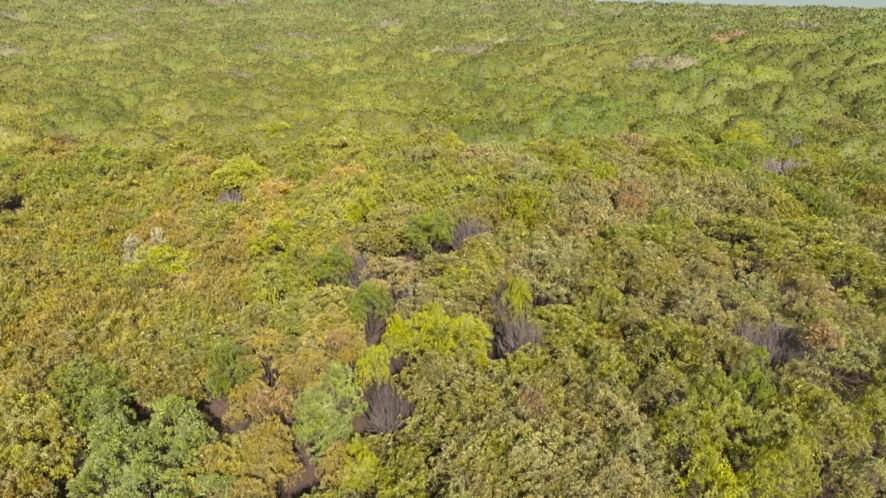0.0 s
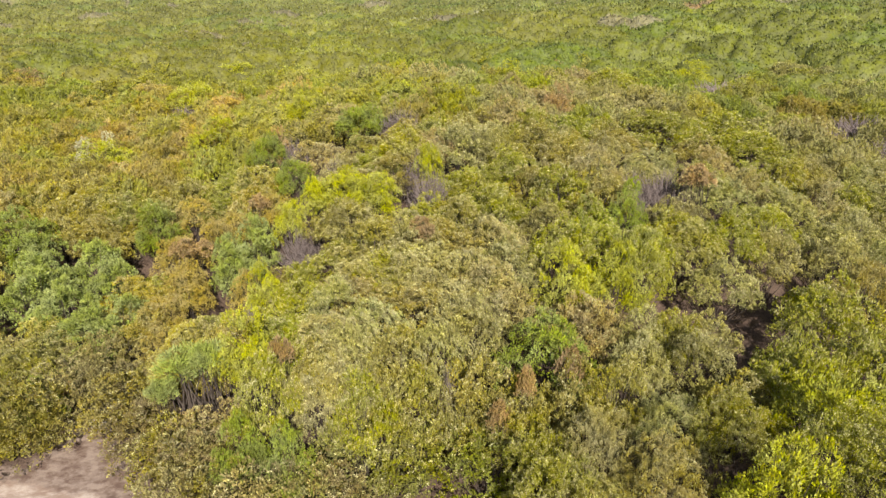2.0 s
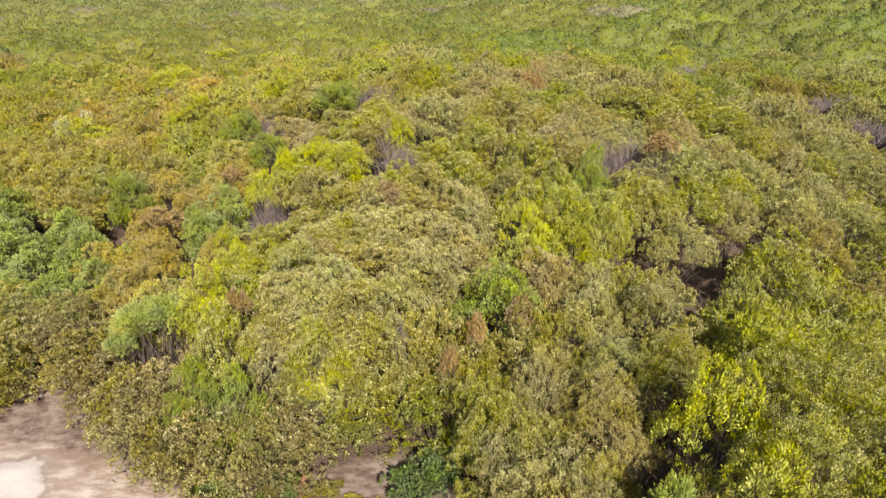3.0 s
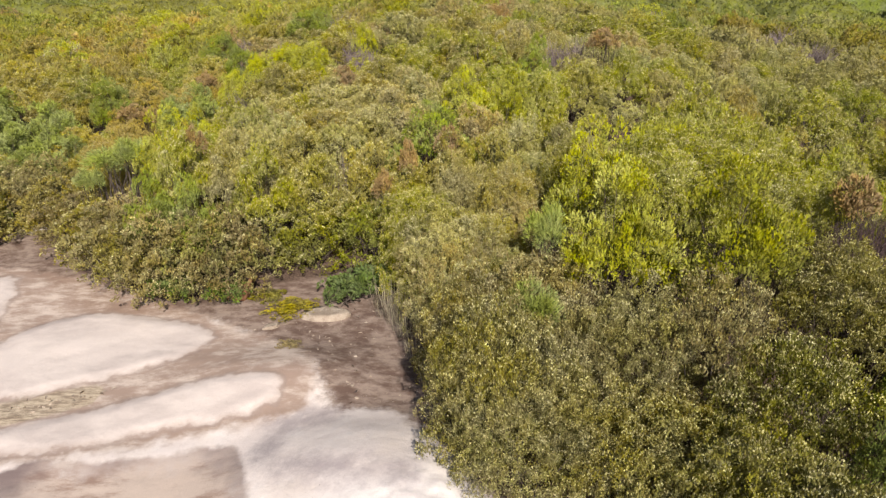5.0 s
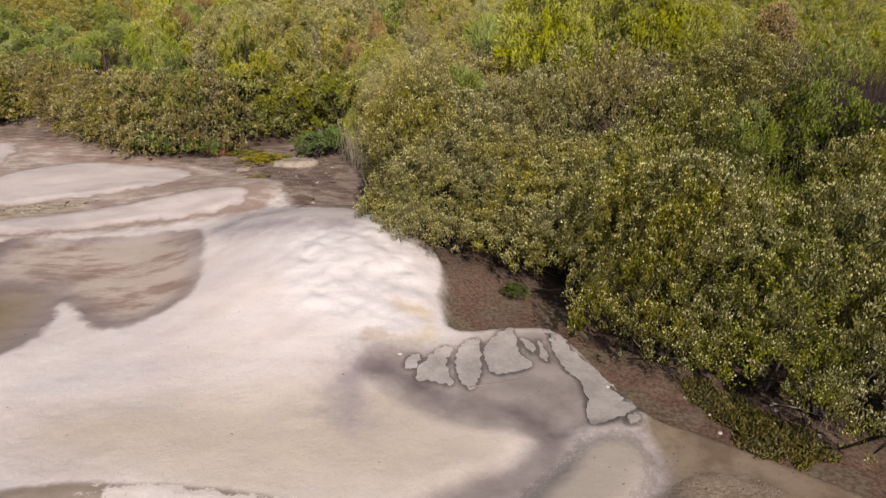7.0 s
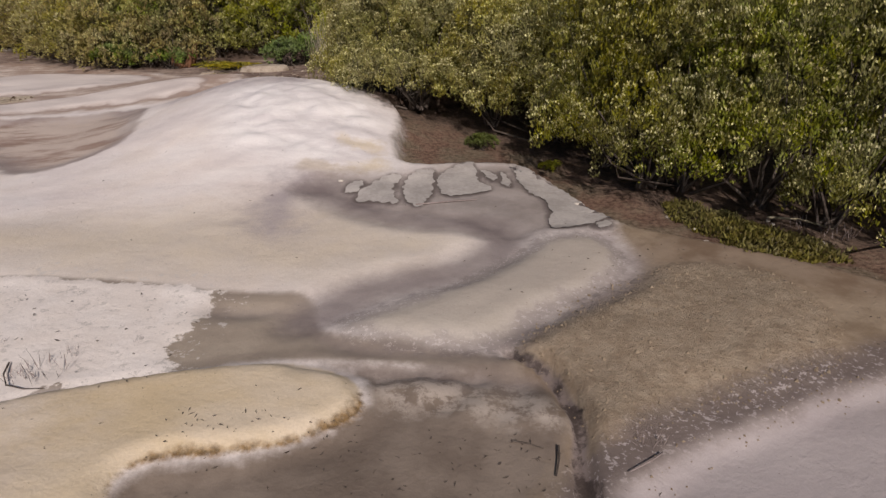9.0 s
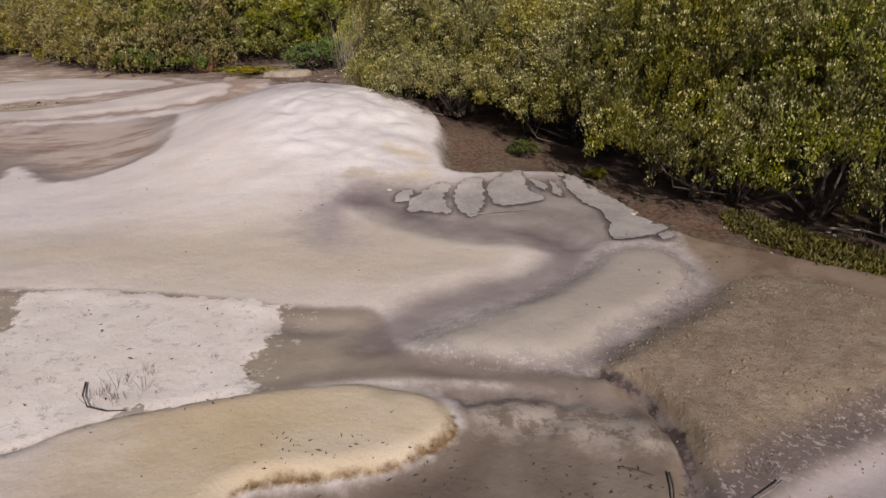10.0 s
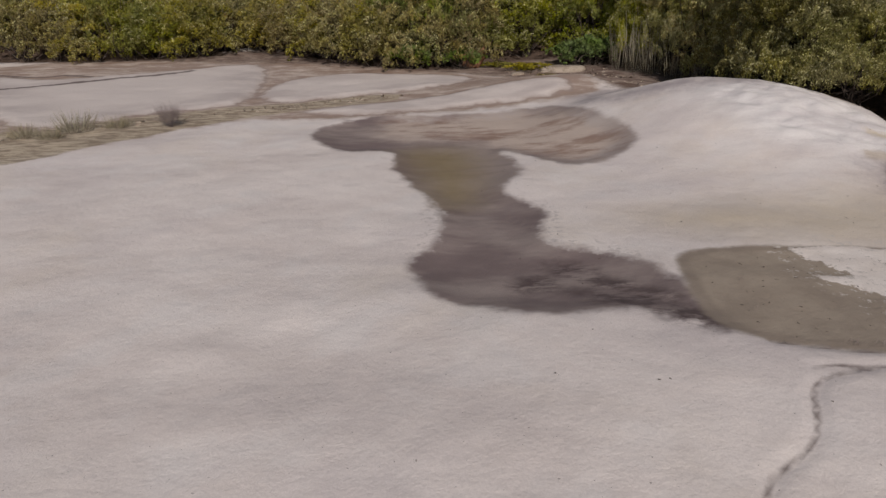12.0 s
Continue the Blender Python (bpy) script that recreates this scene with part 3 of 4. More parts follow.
def leaf_mesh(name, base, axis, side, length, width, material, fold=0.25):
    """Many separate leaves: each a rhombus from its base along its axis."""
    base, axis, side = (np.asarray(v, float) for v in (base, axis, side))
    n = len(base)
    axis = axis / (np.linalg.norm(axis, axis=1, keepdims=True) + 1e-9)
    side = side - axis * np.sum(side * axis, 1, keepdims=True)
    side = side / (np.linalg.norm(side, axis=1, keepdims=True) + 1e-9)
    up = np.cross(axis, side)
    L, W = np.broadcast_to(length, n)[:, None], np.broadcast_to(width, n)[:, None]
    mid = base + axis * L * 0.5
    v = np.stack([base, mid - side * W * 0.5 + up * W * fold, base + axis * L, mid + side * W * 0.5 + up * W * fold], 1)
    mesh = bpy.data.meshes.new(name)
    fill_mesh(mesh, v.reshape(-1, 3), np.arange(n * 4).reshape(n, 4))
    mesh.materials.append(material)
    return mesh


def twig_mesh(name, lines, material, sides=4):
    """Tapered tubes, each a list of (point, radius)."""
    verts, quads = [], []
    for line in lines:
        start = len(verts)
        for k, (p, r) in enumerate(line):
            a, b = Vector(line[max(k - 1, 0)][0]), Vector(line[min(k + 1, len(line) - 1)][0])
            t = (b - a).normalized()
            u = t.orthogonal().normalized()
            w = t.cross(u)
            for s in range(sides):
                an = 2 * math.pi * s / sides
                verts.append(tuple(Vector(p) + (u * math.cos(an) + w * math.sin(an)) * r))
        for k in range(len(line) - 1):
            for s in range(sides):
                i, j = start + k * sides + s, start + k * sides + (s + 1) % sides
                quads.append((i, j, j + sides, i + sides))
    mesh = bpy.data.meshes.new(name)
    fill_mesh(mesh, np.array(verts), np.array(quads))
    mesh.materials.append(material)
    return mesh


def part(name, mesh, parent, label=""):
    ob = new(name, mesh)
    ob.parent = parent
    return tagged(ob, label)


def unit(v):
    return v / (np.linalg.norm(v, axis=-1, keepdims=True) + 1e-9)


# ---- shrubs ----
def shrub_forms(rng, radius, height, clumps, skirt, ball, lobe=1.0):
    """Sub-clumps of a shrub: centres and radii."""
    if ball:
        out = [((0, 0, height - radius * 0.8), radius * 0.7)]
        for k in range(5):
            a = 2 * math.pi * (k + rng.random() * 0.7) / 5
            out.append(((radius * 0.55 * math.cos(a), radius * 0.55 * math.sin(a), height - radius * rng.uniform(0.75, 1.1)), radius * rng.uniform(0.35, 0.5)))
        return out
    out = []
    for k in range(clumps):
        a, d = 2.4 * k + rng.uniform(-0.5, 0.5), radius * 0.8 * math.sqrt((k + 0.3) / clumps)
        r = radius * rng.uniform(0.25, 0.4) * lobe
        out.append(((d * math.cos(a), d * math.sin(a), height * (1 - (0.36 if lobe > 1 else 0.55) * (d / radius) ** 2) * rng.uniform(0.9 if lobe > 1 else 0.84, 1.04) - r), r))
    for k in range(8):
        a, d = math.pi * (k + rng.random()) / 4, radius * rng.uniform(0.6, 0.85)
        out.append(((d * math.cos(a), d * math.sin(a), height * rng.uniform(0.3, 0.58)), radius * rng.uniform(0.24, 0.36)))
    for k in range(12 if skirt else 0):
        a, d = math.pi * (k + rng.random()) / 6, radius * rng.uniform(0.55, 0.78) * (1.35 if lobe > 1 else 1.0)
        out.append(((d * math.cos(a), d * math.sin(a), height * rng.uniform(0.06, 0.36)), radius * rng.uniform(0.28, 0.42)))
    return out


def make_shrub(seed, radius, height, heads, leaves, leaf, head, tall=1.0, upright=0.5, bloom=0.0, dead=False, slim=0.5, skirt=False, ball=False, thick=1.0, wood=WOOD):
    """One shrub: woody stems and many small heads of leaves on rounded clumps, on some with cream blossom on the heads. Returns its meshes."""
    rng = np.random.default_rng(seed)
    sprigs = tall > 2
    forms = shrub_forms(rng, radius, height, 10, skirt, ball, 1.4 if sprigs else 1.0)
    area = np.array([r * r for _, r in forms])
    pick = rng.choice(len(forms), heads, p=area / area.sum())
    cen, rad = np.array([forms[i][0] for i in pick]), np.array([forms[i][1] for i in pick])
    nrm = unit(rng.normal(size=(heads, 3)))
    nrm[:, 2] = np.where(nrm[:, 2] < -0.2, -nrm[:, 2], nrm[:, 2])
    depth = np.where(rng.random(heads) < 0.15, rng.uniform(0.55, 0.8, heads), rng.uniform(0.93, 1.06, heads))
    foot = cen + nrm * (rad * depth)[:, None]
    foot[:, 2] = np.maximum(foot[:, 2], 0.03)
    way = unit(nrm * (1 - upright) + np.array([0, 0, upright]) + rng.normal(size=(heads, 3)) * 0.15)
    big = head * rng.uniform(0.7, 1.3, heads)
    s = np.repeat(np.arange(heads), leaves)
    n = len(s)
    out = unit(rng.normal(size=(n, 3)))
    along = np.sum(out * way[s], 1, keepdims=True)
    out = np.where(along < -0.1, out - 2 * along * way[s], out)
    along = np.abs(along)
    base = foot[s] + (out + way[s] * along * (tall - 1)) * (big[s] * rng.uniform(0.45, 0.95, n))[:, None]
    axis = unit(out + way[s] * (0.1 + 0.45 * tall) + rng.normal(size=(n, 3)) * 0.25)
    size = leaf * rng.uniform(0.7, 1.3, n)
    meshes = {}
    if not dead:
        face = unit(out * 0.5 + nrm[s] * 0.7 + rng.normal(size=(n, 3)) * (0.55 if sprigs else 0.38))
        meshes["foliage"] = leaf_mesh("foliage", base, axis, np.cross(face, axis), size, size * slim, LEAF, 0.14)
    if bloom > 0:
        t = np.repeat(np.where((rng.random(heads) < bloom) & (depth > 0.8))[0], 11)
        o = unit(way[t] + rng.normal(size=(len(t), 3)) * 0.3)
        at = foot[t] + o * (big[t] * (0.75 + 0.55 * (tall - 1)))[:, None]
        meshes["blossom"] = leaf_mesh("blossom", at, o + rng.normal(size=(len(t), 3)) * 0.3, rng.normal(size=(len(t), 3)), leaf * rng.uniform(0.5, 0.85, len(t)), leaf * 0.45, BLOSSOM)
    stems, twigs = [], []
    for i in rng.choice(heads, min(heads, 900 if dead else 12 if skirt else 26), replace=False):
        a, b = np.array([rng.normal() * 0.05, rng.normal() * 0.05, 0.0]), foot[i] + way[i] * (rng.uniform(0.05, 0.25) if dead else 0.0)
        m = a * 0.35 + b * 0.65 + rng.normal(size=3) * 0.05
        m[2] = max(m[2] * 0.8, 0.05)
        if dead and i % 8:
            a = m * rng.uniform(0.4, 0.9) + b * 0.2
            b = b + rng.normal(size=3) * 0.07
            m = (a + b) / 2 + rng.normal(size=3) * 0.06
            twigs.append([(a, 0.0045 * thick), (m, 0.003 * thick), (b, 0.0012 * thick)])
        else:
            stems.append([(a, 0.006 if dead else 0.011), (m, 0.004 if dead else 0.006), (b, 0.0015)])
    meshes["branchwork"] = twig_mesh("branchwork", stems, wood, 3)
    if dead:
        meshes["twig_crown"] = twig_mesh("twig_crown", twigs, wood, 3)
    return meshes


def place_shrub(meshes, name, x, y, top, scale, turn, color, label, category="shrub", group=""):
    """A shrub on the land, so that its crown reaches the given height."""
    g0 = ground_at(x, y)
    root = new(name)
    root.empty_display_size = 0.2
    root.matrix_basis = Matrix.LocRotScale((x, y, g0 - 0.03), Euler((0, 0, turn)), Vector((scale, scale, top)))
    for key, mesh in meshes.items():
        ob = part(key, mesh, root)
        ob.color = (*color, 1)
    return tagged(root, label, category, group)


NEAR = [make_shrub(10 + i, 0.6, 1.5, 600, 36, 0.022, 0.04, 2.7, 0.8, 1.0, slim=0.38) for i in range(3)]
FRONT = [make_shrub(15 + i, 0.55, 1.2, 820, 34, 0.021, 0.038, 2.7, 0.78, 1.0, slim=0.38, skirt=True) for i in range(3)]
SKIRTED = [make_shrub(18 + i, 0.6, 1.2, 360, 22, 0.036, 0.06, 1.5, 0.5, 0.3, skirt=True) for i in range(3)]
MIDDLE = [make_shrub(20 + i, 0.74, 1.3, 430, 26, 0.034, 0.055, 1.8, 0.6, 0.7, slim=0.42) for i in range(4)]
FAR = [make_shrub(30 + i, 1.0, 1.25, 480, 20, 0.055, 0.08, 1.5, 0.55) for i in range(4)]
GREEN = [make_shrub(40 + i, 0.6, 1.3, 440, 28, 0.028, 0.052, 1.5, 0.5, slim=0.45) for i in range(3)]
FEATHER = [make_shrub(50 + i, 0.22, 1.3, 80, 44, 0.05, 0.065, 1.4, 0.4, slim=0.14, ball=True) for i in range(2)]
FERNY = [make_shrub(52 + i, 0.5, 1.3, 260, 36, 0.036, 0.06, 1.3, 0.4, slim=0.4) for i in range(2)]
WITHERED = [make_shrub(55 + i, 0.3, 1.3, 90, 26, 0.036, 0.055, 1.4, 0.5, ball=True) for i in range(2)]
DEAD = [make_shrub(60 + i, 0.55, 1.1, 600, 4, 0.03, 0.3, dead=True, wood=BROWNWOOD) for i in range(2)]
DEAD_FAR = [make_shrub(64 + i, 0.8, 1.1, 700, 4, 0.03, 0.3, dead=True, thick=2.4, wood=DEADWOOD) for i in range(2)]
# widths of the crowns and heights as built
BUILT = {id(NEAR): (0.6, 1.6), id(FRONT): (0.55, 1.3), id(SKIRTED): (0.6, 1.3), id(MIDDLE): (0.74, 1.38), id(FAR): (1.0, 1.36), id(GREEN): (0.6, 1.38), id(FEATHER): (0.25, 1.34), id(FERNY): (0.5, 1.34), id(WITHERED): (0.3, 1.34), id(DEAD): (0.6, 1.3), id(DEAD_FAR): (0.85, 1.3)}

SAGE, OLIVE, SAP, YELLOW, FRESH, TEAL, RUST = (0.35, 0.325, 0.102), (0.32, 0.282, 0.055), (0.32, 0.322, 0.034), (0.40, 0.405, 0.032), (0.24, 0.285, 0.042), (0.30, 0.345, 0.085), (0.36, 0.25, 0.10)
TANNED, STRAW, GOLD, MEADOW, WHITISH = (0.38, 0.325, 0.115), (0.41, 0.325, 0.075), (0.385, 0.34, 0.06), (0.315, 0.318, 0.046), (0.52, 0.5, 0.3)
# shrubs that stand out, by their look: x, y, half width
YELLOW_AT = [(-0.35, 10.1, 0.49), (0.22, 9.7, 0.52), (-0.9, 10.2, 0.3), (-1.31, 9.7, 0.3), (1.21, 10.7, 0.16), (-6.6, 13.5, 0.76), (-3.94, 13.9, 0.66), (-2.03, 14.7, 0.4), (-6.15, 18.9, 0.89), (-6.5, 24.5, 0.95), (3.4, 17.7, 0.5),
             (0.15, 19.7, 0.5), (11.0, 23.8, 0.8), (-0.9, 5.4, 0.42), (-1.33, 7.7, 0.25), (3.2, 6.48, 0.42), (3.85, 6.44, 0.42), (5.21, 3.57, 0.5), (4.25, 2.5, 0.45), (4.3, 1.6, 0.45), (5.15, 1.45, 0.48)]
SAP_AT = [(3.52, 9.2, 0.62), (-0.65, 7.3, 0.4), (6.6, 13.4, 1.0), (8.2, 13.9, 1.1), (8.4, 12.6, 0.84), (6.7, 18.5, 0.88), (3.2, 7.5, 0.5), (4.4, 6.9, 0.35), (16.0, 25.0, 1.5), (-0.45, 4.6, 0.4), (0.6, 4.45, 0.4), (6.2, 4.62, 0.44),
          (5.1, 2.9, 0.5), (6.35, 5.66, 0.61), (6.57, 4.23, 0.5), (5.4, 4.3, 0.5), (4.7, 1.9, 0.45), (8.29, 6.37, 0.6), (5.9, 3.4, 0.5), (5.5, 2.2, 0.5)]
GREEN_AT = [(-0.41, 13.55, 0.56), (-2.43, 12.8, 0.42), (-1.6, 11.6, 0.4), (4.45, 8.27, 0.3), (-6.05, 9.2, 0.64), (-4.0, 10.2, 0.43), (2.73, 5.05, 0.55), (5.32, -0.52, 0.3), (-3.75, 5.5, 0.3), (-0.65, 4.05, 0.3), (-0.1, 3.85, 0.28), (6.1, 0.2, 0.35), (6.5, -0.2, 0.35)]
TEAL_AT = [(-1.85, 9.4, 0.36), (-1.98, 8.7, 0.4), (-2.32, 9.05, 0.3), (-1.62, 5.3, 0.36), (-1.35, 5.25, 0.22), (-1.85, 5.0, 0.18), (-4.62, 8.9, 0.42), (-5.13, 8.25, 0.45), (-4.06, 8.3, 0.43), (-4.44, 7.55, 0.47), (-3.5, 7.5, 0.36), (-5.53, 8.8, 0.41),
           (-5.0, 7.6, 0.45), (-3.95, 7.0, 0.42), (-3.6, 6.5, 0.35), (3.52, 1.03, 0.19), (3.7, 1.8, 0.17)]
RUST_AT = [(4.4, 14.7, 0.39), (-2.3, 13.2, 0.27), (5.75, 8.85, 0.3), (-13.9, 23.1, 0.76), (1.15, 7.9, 0.2), (-3.0, 9.2, 0.3), (-2.04, 10.4, 0.2), (5.96, 24.5, 0.38), (2.9, 4.6, 0.15), (-0.4, 5.05, 0.12), (-3.45, 5.85, 0.15), (2.4, 4.5, 0.11), (2.1, 4.3, 0.12), (6.64, 2.4, 0.2)]
OCHRE_AT = [(-3.4, 10.7, 0.55), (-2.7, 9.8, 0.41), (-3.45, 9.6, 0.41), (-2.4, 10.2, 0.36), (-1.8, 10.45, 0.31), (-3.0, 8.6, 0.4), (-2.76, 8.1, 0.37), (-7.0, 9.1, 0.44), (-1.7, 8.0, 0.27), (-2.9, 7.4, 0.35), (-2.6, 6.7, 0.3)]
WHITE_AT = [(-7.7, 14.9, 0.32), (-7.2, 15.1, 0.2)]
DEAD_AT = [(0.51, 13.4, 0.49), (1.07, 10.8, 0.4), (1.27, 9.9, 0.42), (-0.65, 11.6, 0.3), (10.0, 19.0, 1.0), (8.3, 24.5, 0.83), (13.2, 24.5, 0.88), (4.91, 9.4, 0.42), (5.4, 9.4, 0.42), (-1.84, 12.9, 0.3), (-0.97, 9.0, 0.42), (-6.1, 17.5, 0.42), (1.58, 4.85, 0.2),
           (12.1, 15.0, 0.86), (11.8, 13.1, 0.8), (6.1, 0.8, 0.28), (-1.39, 7.1, 0.2), (7.2, 2.4, 0.5), (6.95, 1.1, 0.5), (7.1, 1.5, 0.5), (6.5, 1.9, 0.5), (7.3, 1.7, 0.5), (6.8, 2.4, 0.5)]


KINDS = {"sage": (SAGE, "grey-green shrub with cream-tipped sprigs"), "olive": (OLIVE, "dense olive-green shrub among paler ones"), "sap": (SAP, "olive-yellow shrub with fine sprigs"), "tan": (TANNED, "tan-brown half-dry shrub among greener ones"),
         "meadow": (MEADOW, "low meadow-green shrub on the hillside"), "golden": (GOLD, "low golden-olive shrub on the hillside"), "straw": (STRAW, "low dry ochre-brown shrub"), "lime": ((0.325, 0.325, 0.048), "low yellow-green shrub on the hillside"),
         "green": ((0.25, 0.282, 0.043), "low green shrub on the hillside")}


def kind_at(x, y, rng):
    """Kind of the common shrubs by the part of the hill."""
    v = noise.noise(Vector((x * 0.45, y * 0.35, 2.0))) + 0.5 * noise.noise(Vector((x * 1.1, y * 0.9, 7.0)))
    q = min(max(0.5 + 0.75 * v + rng.uniform(-0.42, 0.42), 0), 1)

    def pick(*rows):
        for limit, kind in rows:
            if q <= limit:
                return kind

    west = float(step(np.array(-x - 0.15 * y + 0.4), -0.7, 1.6))
    far = float(step(np.array(y), 12, 20))
    if rng.random() < far * 0.85:
        return pick((0.35, "lime"), (0.6, "green"), (0.85, "meadow"), (1.0, "sage")) if x > -0.1 * y else pick((0.4, "golden"), (0.7, "meadow"), (1.0, "lime"))
    if rng.random() < west:
        return pick((0.22, "meadow"), (0.6, "golden"), (0.72, "olive"), (1.0, "straw" if y > 7 else "tan"))
    if x > 4.0 and 1.2 < y < 5.5 and rng.random() < 0.75:
        return "sap"
    if y < 2.5 and x > 2.2:
        return pick((0.14, "sap"), (0.68, "olive"), (0.86, "sage"), (1.0, "tan"))
    return pick((0.2, "sap"), (0.45, "olive"), (0.88, "sage"), (1.0, "tan"))


STAND_OUT = {
    "teal": (TEAL_AT, FEATHER, FERNY, "feathery_shrub", TEAL, "pale blue-green feathery shrub", "feathery shrubs", 0.06),
    "rust": (RUST_AT, WITHERED, GREEN, "withered_shrub", RUST, "withered rust-brown shrub among green ones", "withered shrubs", -0.02),
    "white": (WHITE_AT, WITHERED, GREEN, "whitish_shrub", WHITISH, "shrub with whitish leaves on the hillside", "whitish shrubs", -0.05),
    "ochre": (OCHRE_AT, GREEN, GREEN, "ochre_shrub", STRAW, "low dry ochre-brown shrub", "ochre shrubs", 0.0),
    "dead": (DEAD_AT, DEAD, DEAD_FAR, "dead_shrub", (0.3, 0.25, 0.2), "leafless grey-brown dead shrub among green ones", "dead shrubs", -0.1),
    "yellow": (YELLOW_AT, GREEN, GREEN, "yellow_shrub", YELLOW, "bright yellow-green leafy shrub", "yellow-green shrubs", 0.22),
    "sap": (SAP_AT, NEAR, MIDDLE, "sap_shrub", SAP, "olive-yellow shrub with fine upright sprigs", "olive-yellow shrubs", 0.14),
    "green": (GREEN_AT, GREEN, GREEN, "green_shrub", FRESH, "fresh green leafy shrub", "green shrubs", 0.14),
}


# extra shrubs placed to close gaps that show from the camera
GAP_SHRUBS = [(-3.4, 8.5), (-3.2, 7.9), (-3.0, 7.0), (-3.5, 8.0), (4.0, 7.6), (4.6, 7.4), (3.9, 8.2), (5.1, 8.0), (1.2, 4.75), (0.9, 5.0), (1.9, 4.9), (0.1, 4.8), (3.9, 5.5), (4.4, 5.6), (3.4, 5.7), (-0.1, 9.0), (-0.5, 11.0), (2.4, 4.6), (3.3, 2.4), (3.2, 1.6), (3.6, 2.8), (3.1, 3.3), (3.3, 0.9), (3.55, 1.45), (3.8, 0.9), (3.95, 1.9)]


def depth_in(x, y):
    return -float(polygon_distance(np.array([float(x)]), np.array([float(y)]), SHRUB_LAND)[0])


def plant_hill():
    rng = random.Random(4)
    spots = [(x, y, kind, r) for kind, row in STAND_OUT.items() for x, y, r in row[0]]
    taken = [(x, y, r * (0.1 if kind in ("rust", "white") else 0.45 if kind == "dead" else 0.4 if kind == "teal" else 0.7)) for x, y, kind, r in spots]
    y = -3.0
    while y < 27:
        gap = 0.7 + 0.045 * max(y, 0)
        x = -7.5 if y < 7 else -4.0 - 0.66 * y
        while x < 7.4 + 0.52 * max(y, 0):
            px, py = x + rng.uniform(-0.3, 0.3) * gap, y + rng.uniform(-0.3, 0.3) * gap
            x += gap
            if depth_in(px, py) < 0.3 or math.hypot(px - 6.75, py - 1.75) < 0.75 or any((px - a) ** 2 + (py - b) ** 2 < (r + gap * 0.26) ** 2 for a, b, r in taken):
                continue
            taken.append((px, py, gap * 0.32))
            spots.append((px, py, "common", gap * 0.62))
        y += gap * 0.87
    for a, b, wide, back in ((15, 18, 0.38, 0.3), (18, 19, 0.4, 0.18), (19, 27, 0.38, 0.13), (1, 12, 0.5, 0.06), (12, 15, 0.6, 0.25)):
        walkway = SHRUB_LINE[a:b + 1]
        for (ax, ay), (bx, by) in zip(walkway[:-1], walkway[1:]):
            many = max(1, round(math.hypot(bx - ax, by - ay) / wide))
            for k in range(many):
                f = (k + 0.5) / many
                nx, ny = (ay - by), (bx - ax)
                q = (back + rng.uniform(-0.02, 0.14)) / math.hypot(nx, ny)
                spots.append((ax + (bx - ax) * f + nx * q, ay + (by - ay) * f + ny * q, "front", 0.5))
    # young shrubs in the gaps
    late = random.Random(9)
    for py in np.arange(-2.8, 19, 0.34):
        for px in np.arange(-10.5, 12, 0.34):
            away = min(math.hypot(px - a, py - b) - (0.55 * r if kind not in ("common", "front") else 0.0) for a, b, kind, r in spots if kind != "rust")
            open_gap = 0.12 if px > 3.6 and py > 1 else 0.0
            if away > (0.34 if px < 3 and py > 3.5 else 0.42) + open_gap + 0.016 * max(py, 0) and math.hypot(px - 6.75, py - 1.75) > 0.85 and depth_in(px, py) > 0.5:
                spots.append((px + late.uniform(-0.05, 0.05), py + late.uniform(-0.05, 0.05), "common", (0.42 + 0.02 * max(py, 0))))
    for px, py in GAP_SHRUBS:
        spots.append((px, py, "common", 0.46 + 0.015 * py))
    for x, y, kind, r in spots:
        deep = depth_in(x, y)
        crown = float(canopy(np.array([x]), np.array([y]))[0]) - 0.72 * max(0.0, 1 - deep / 1.3) ** 1.5
        turn, reach = rng.uniform(0, 6.28), math.hypot(x - 3, y + 3.5)
        if kind in ("front", "common"):
            look_of = kind_at(x, y, rng)
            tone, label = KINDS[look_of]
            # tall shrubs by the terrace: dark leaves under pale tips, shade put into tone
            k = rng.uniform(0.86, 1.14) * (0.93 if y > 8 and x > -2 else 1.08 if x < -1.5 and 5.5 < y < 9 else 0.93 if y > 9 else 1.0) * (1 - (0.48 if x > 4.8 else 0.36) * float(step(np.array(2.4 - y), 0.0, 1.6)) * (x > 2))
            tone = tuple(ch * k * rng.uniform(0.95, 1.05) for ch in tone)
            if kind == "front":
                tall = rng.uniform(0.95, 1.3) + (0.25 if x > 4.2 else 0.3 if x > 2.2 and y > 0.5 else 0.0)
                # factor 0.64 paints the shade at the feet of the western shrubs
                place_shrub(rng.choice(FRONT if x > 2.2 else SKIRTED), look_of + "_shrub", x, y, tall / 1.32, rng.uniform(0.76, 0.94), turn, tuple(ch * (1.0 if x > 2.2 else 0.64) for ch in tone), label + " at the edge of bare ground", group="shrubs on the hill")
                continue
            sets = (FRONT if deep < 1.0 and y < 0.8 else NEAR) if reach < 7.5 else MIDDLE if reach < 17 else FAR
            wide, tall = BUILT[id(sets)]
            mass = x > 2.2 and y < 1.6
            loose = 1.1 if mass else 0.82 if x > 2.4 and y < 13 else 0.97
            high = max(crown + (rng.uniform(0.08, 0.24) if mass else rng.uniform(-0.3, 0.14)) - ground_at(x, y), 0.7)
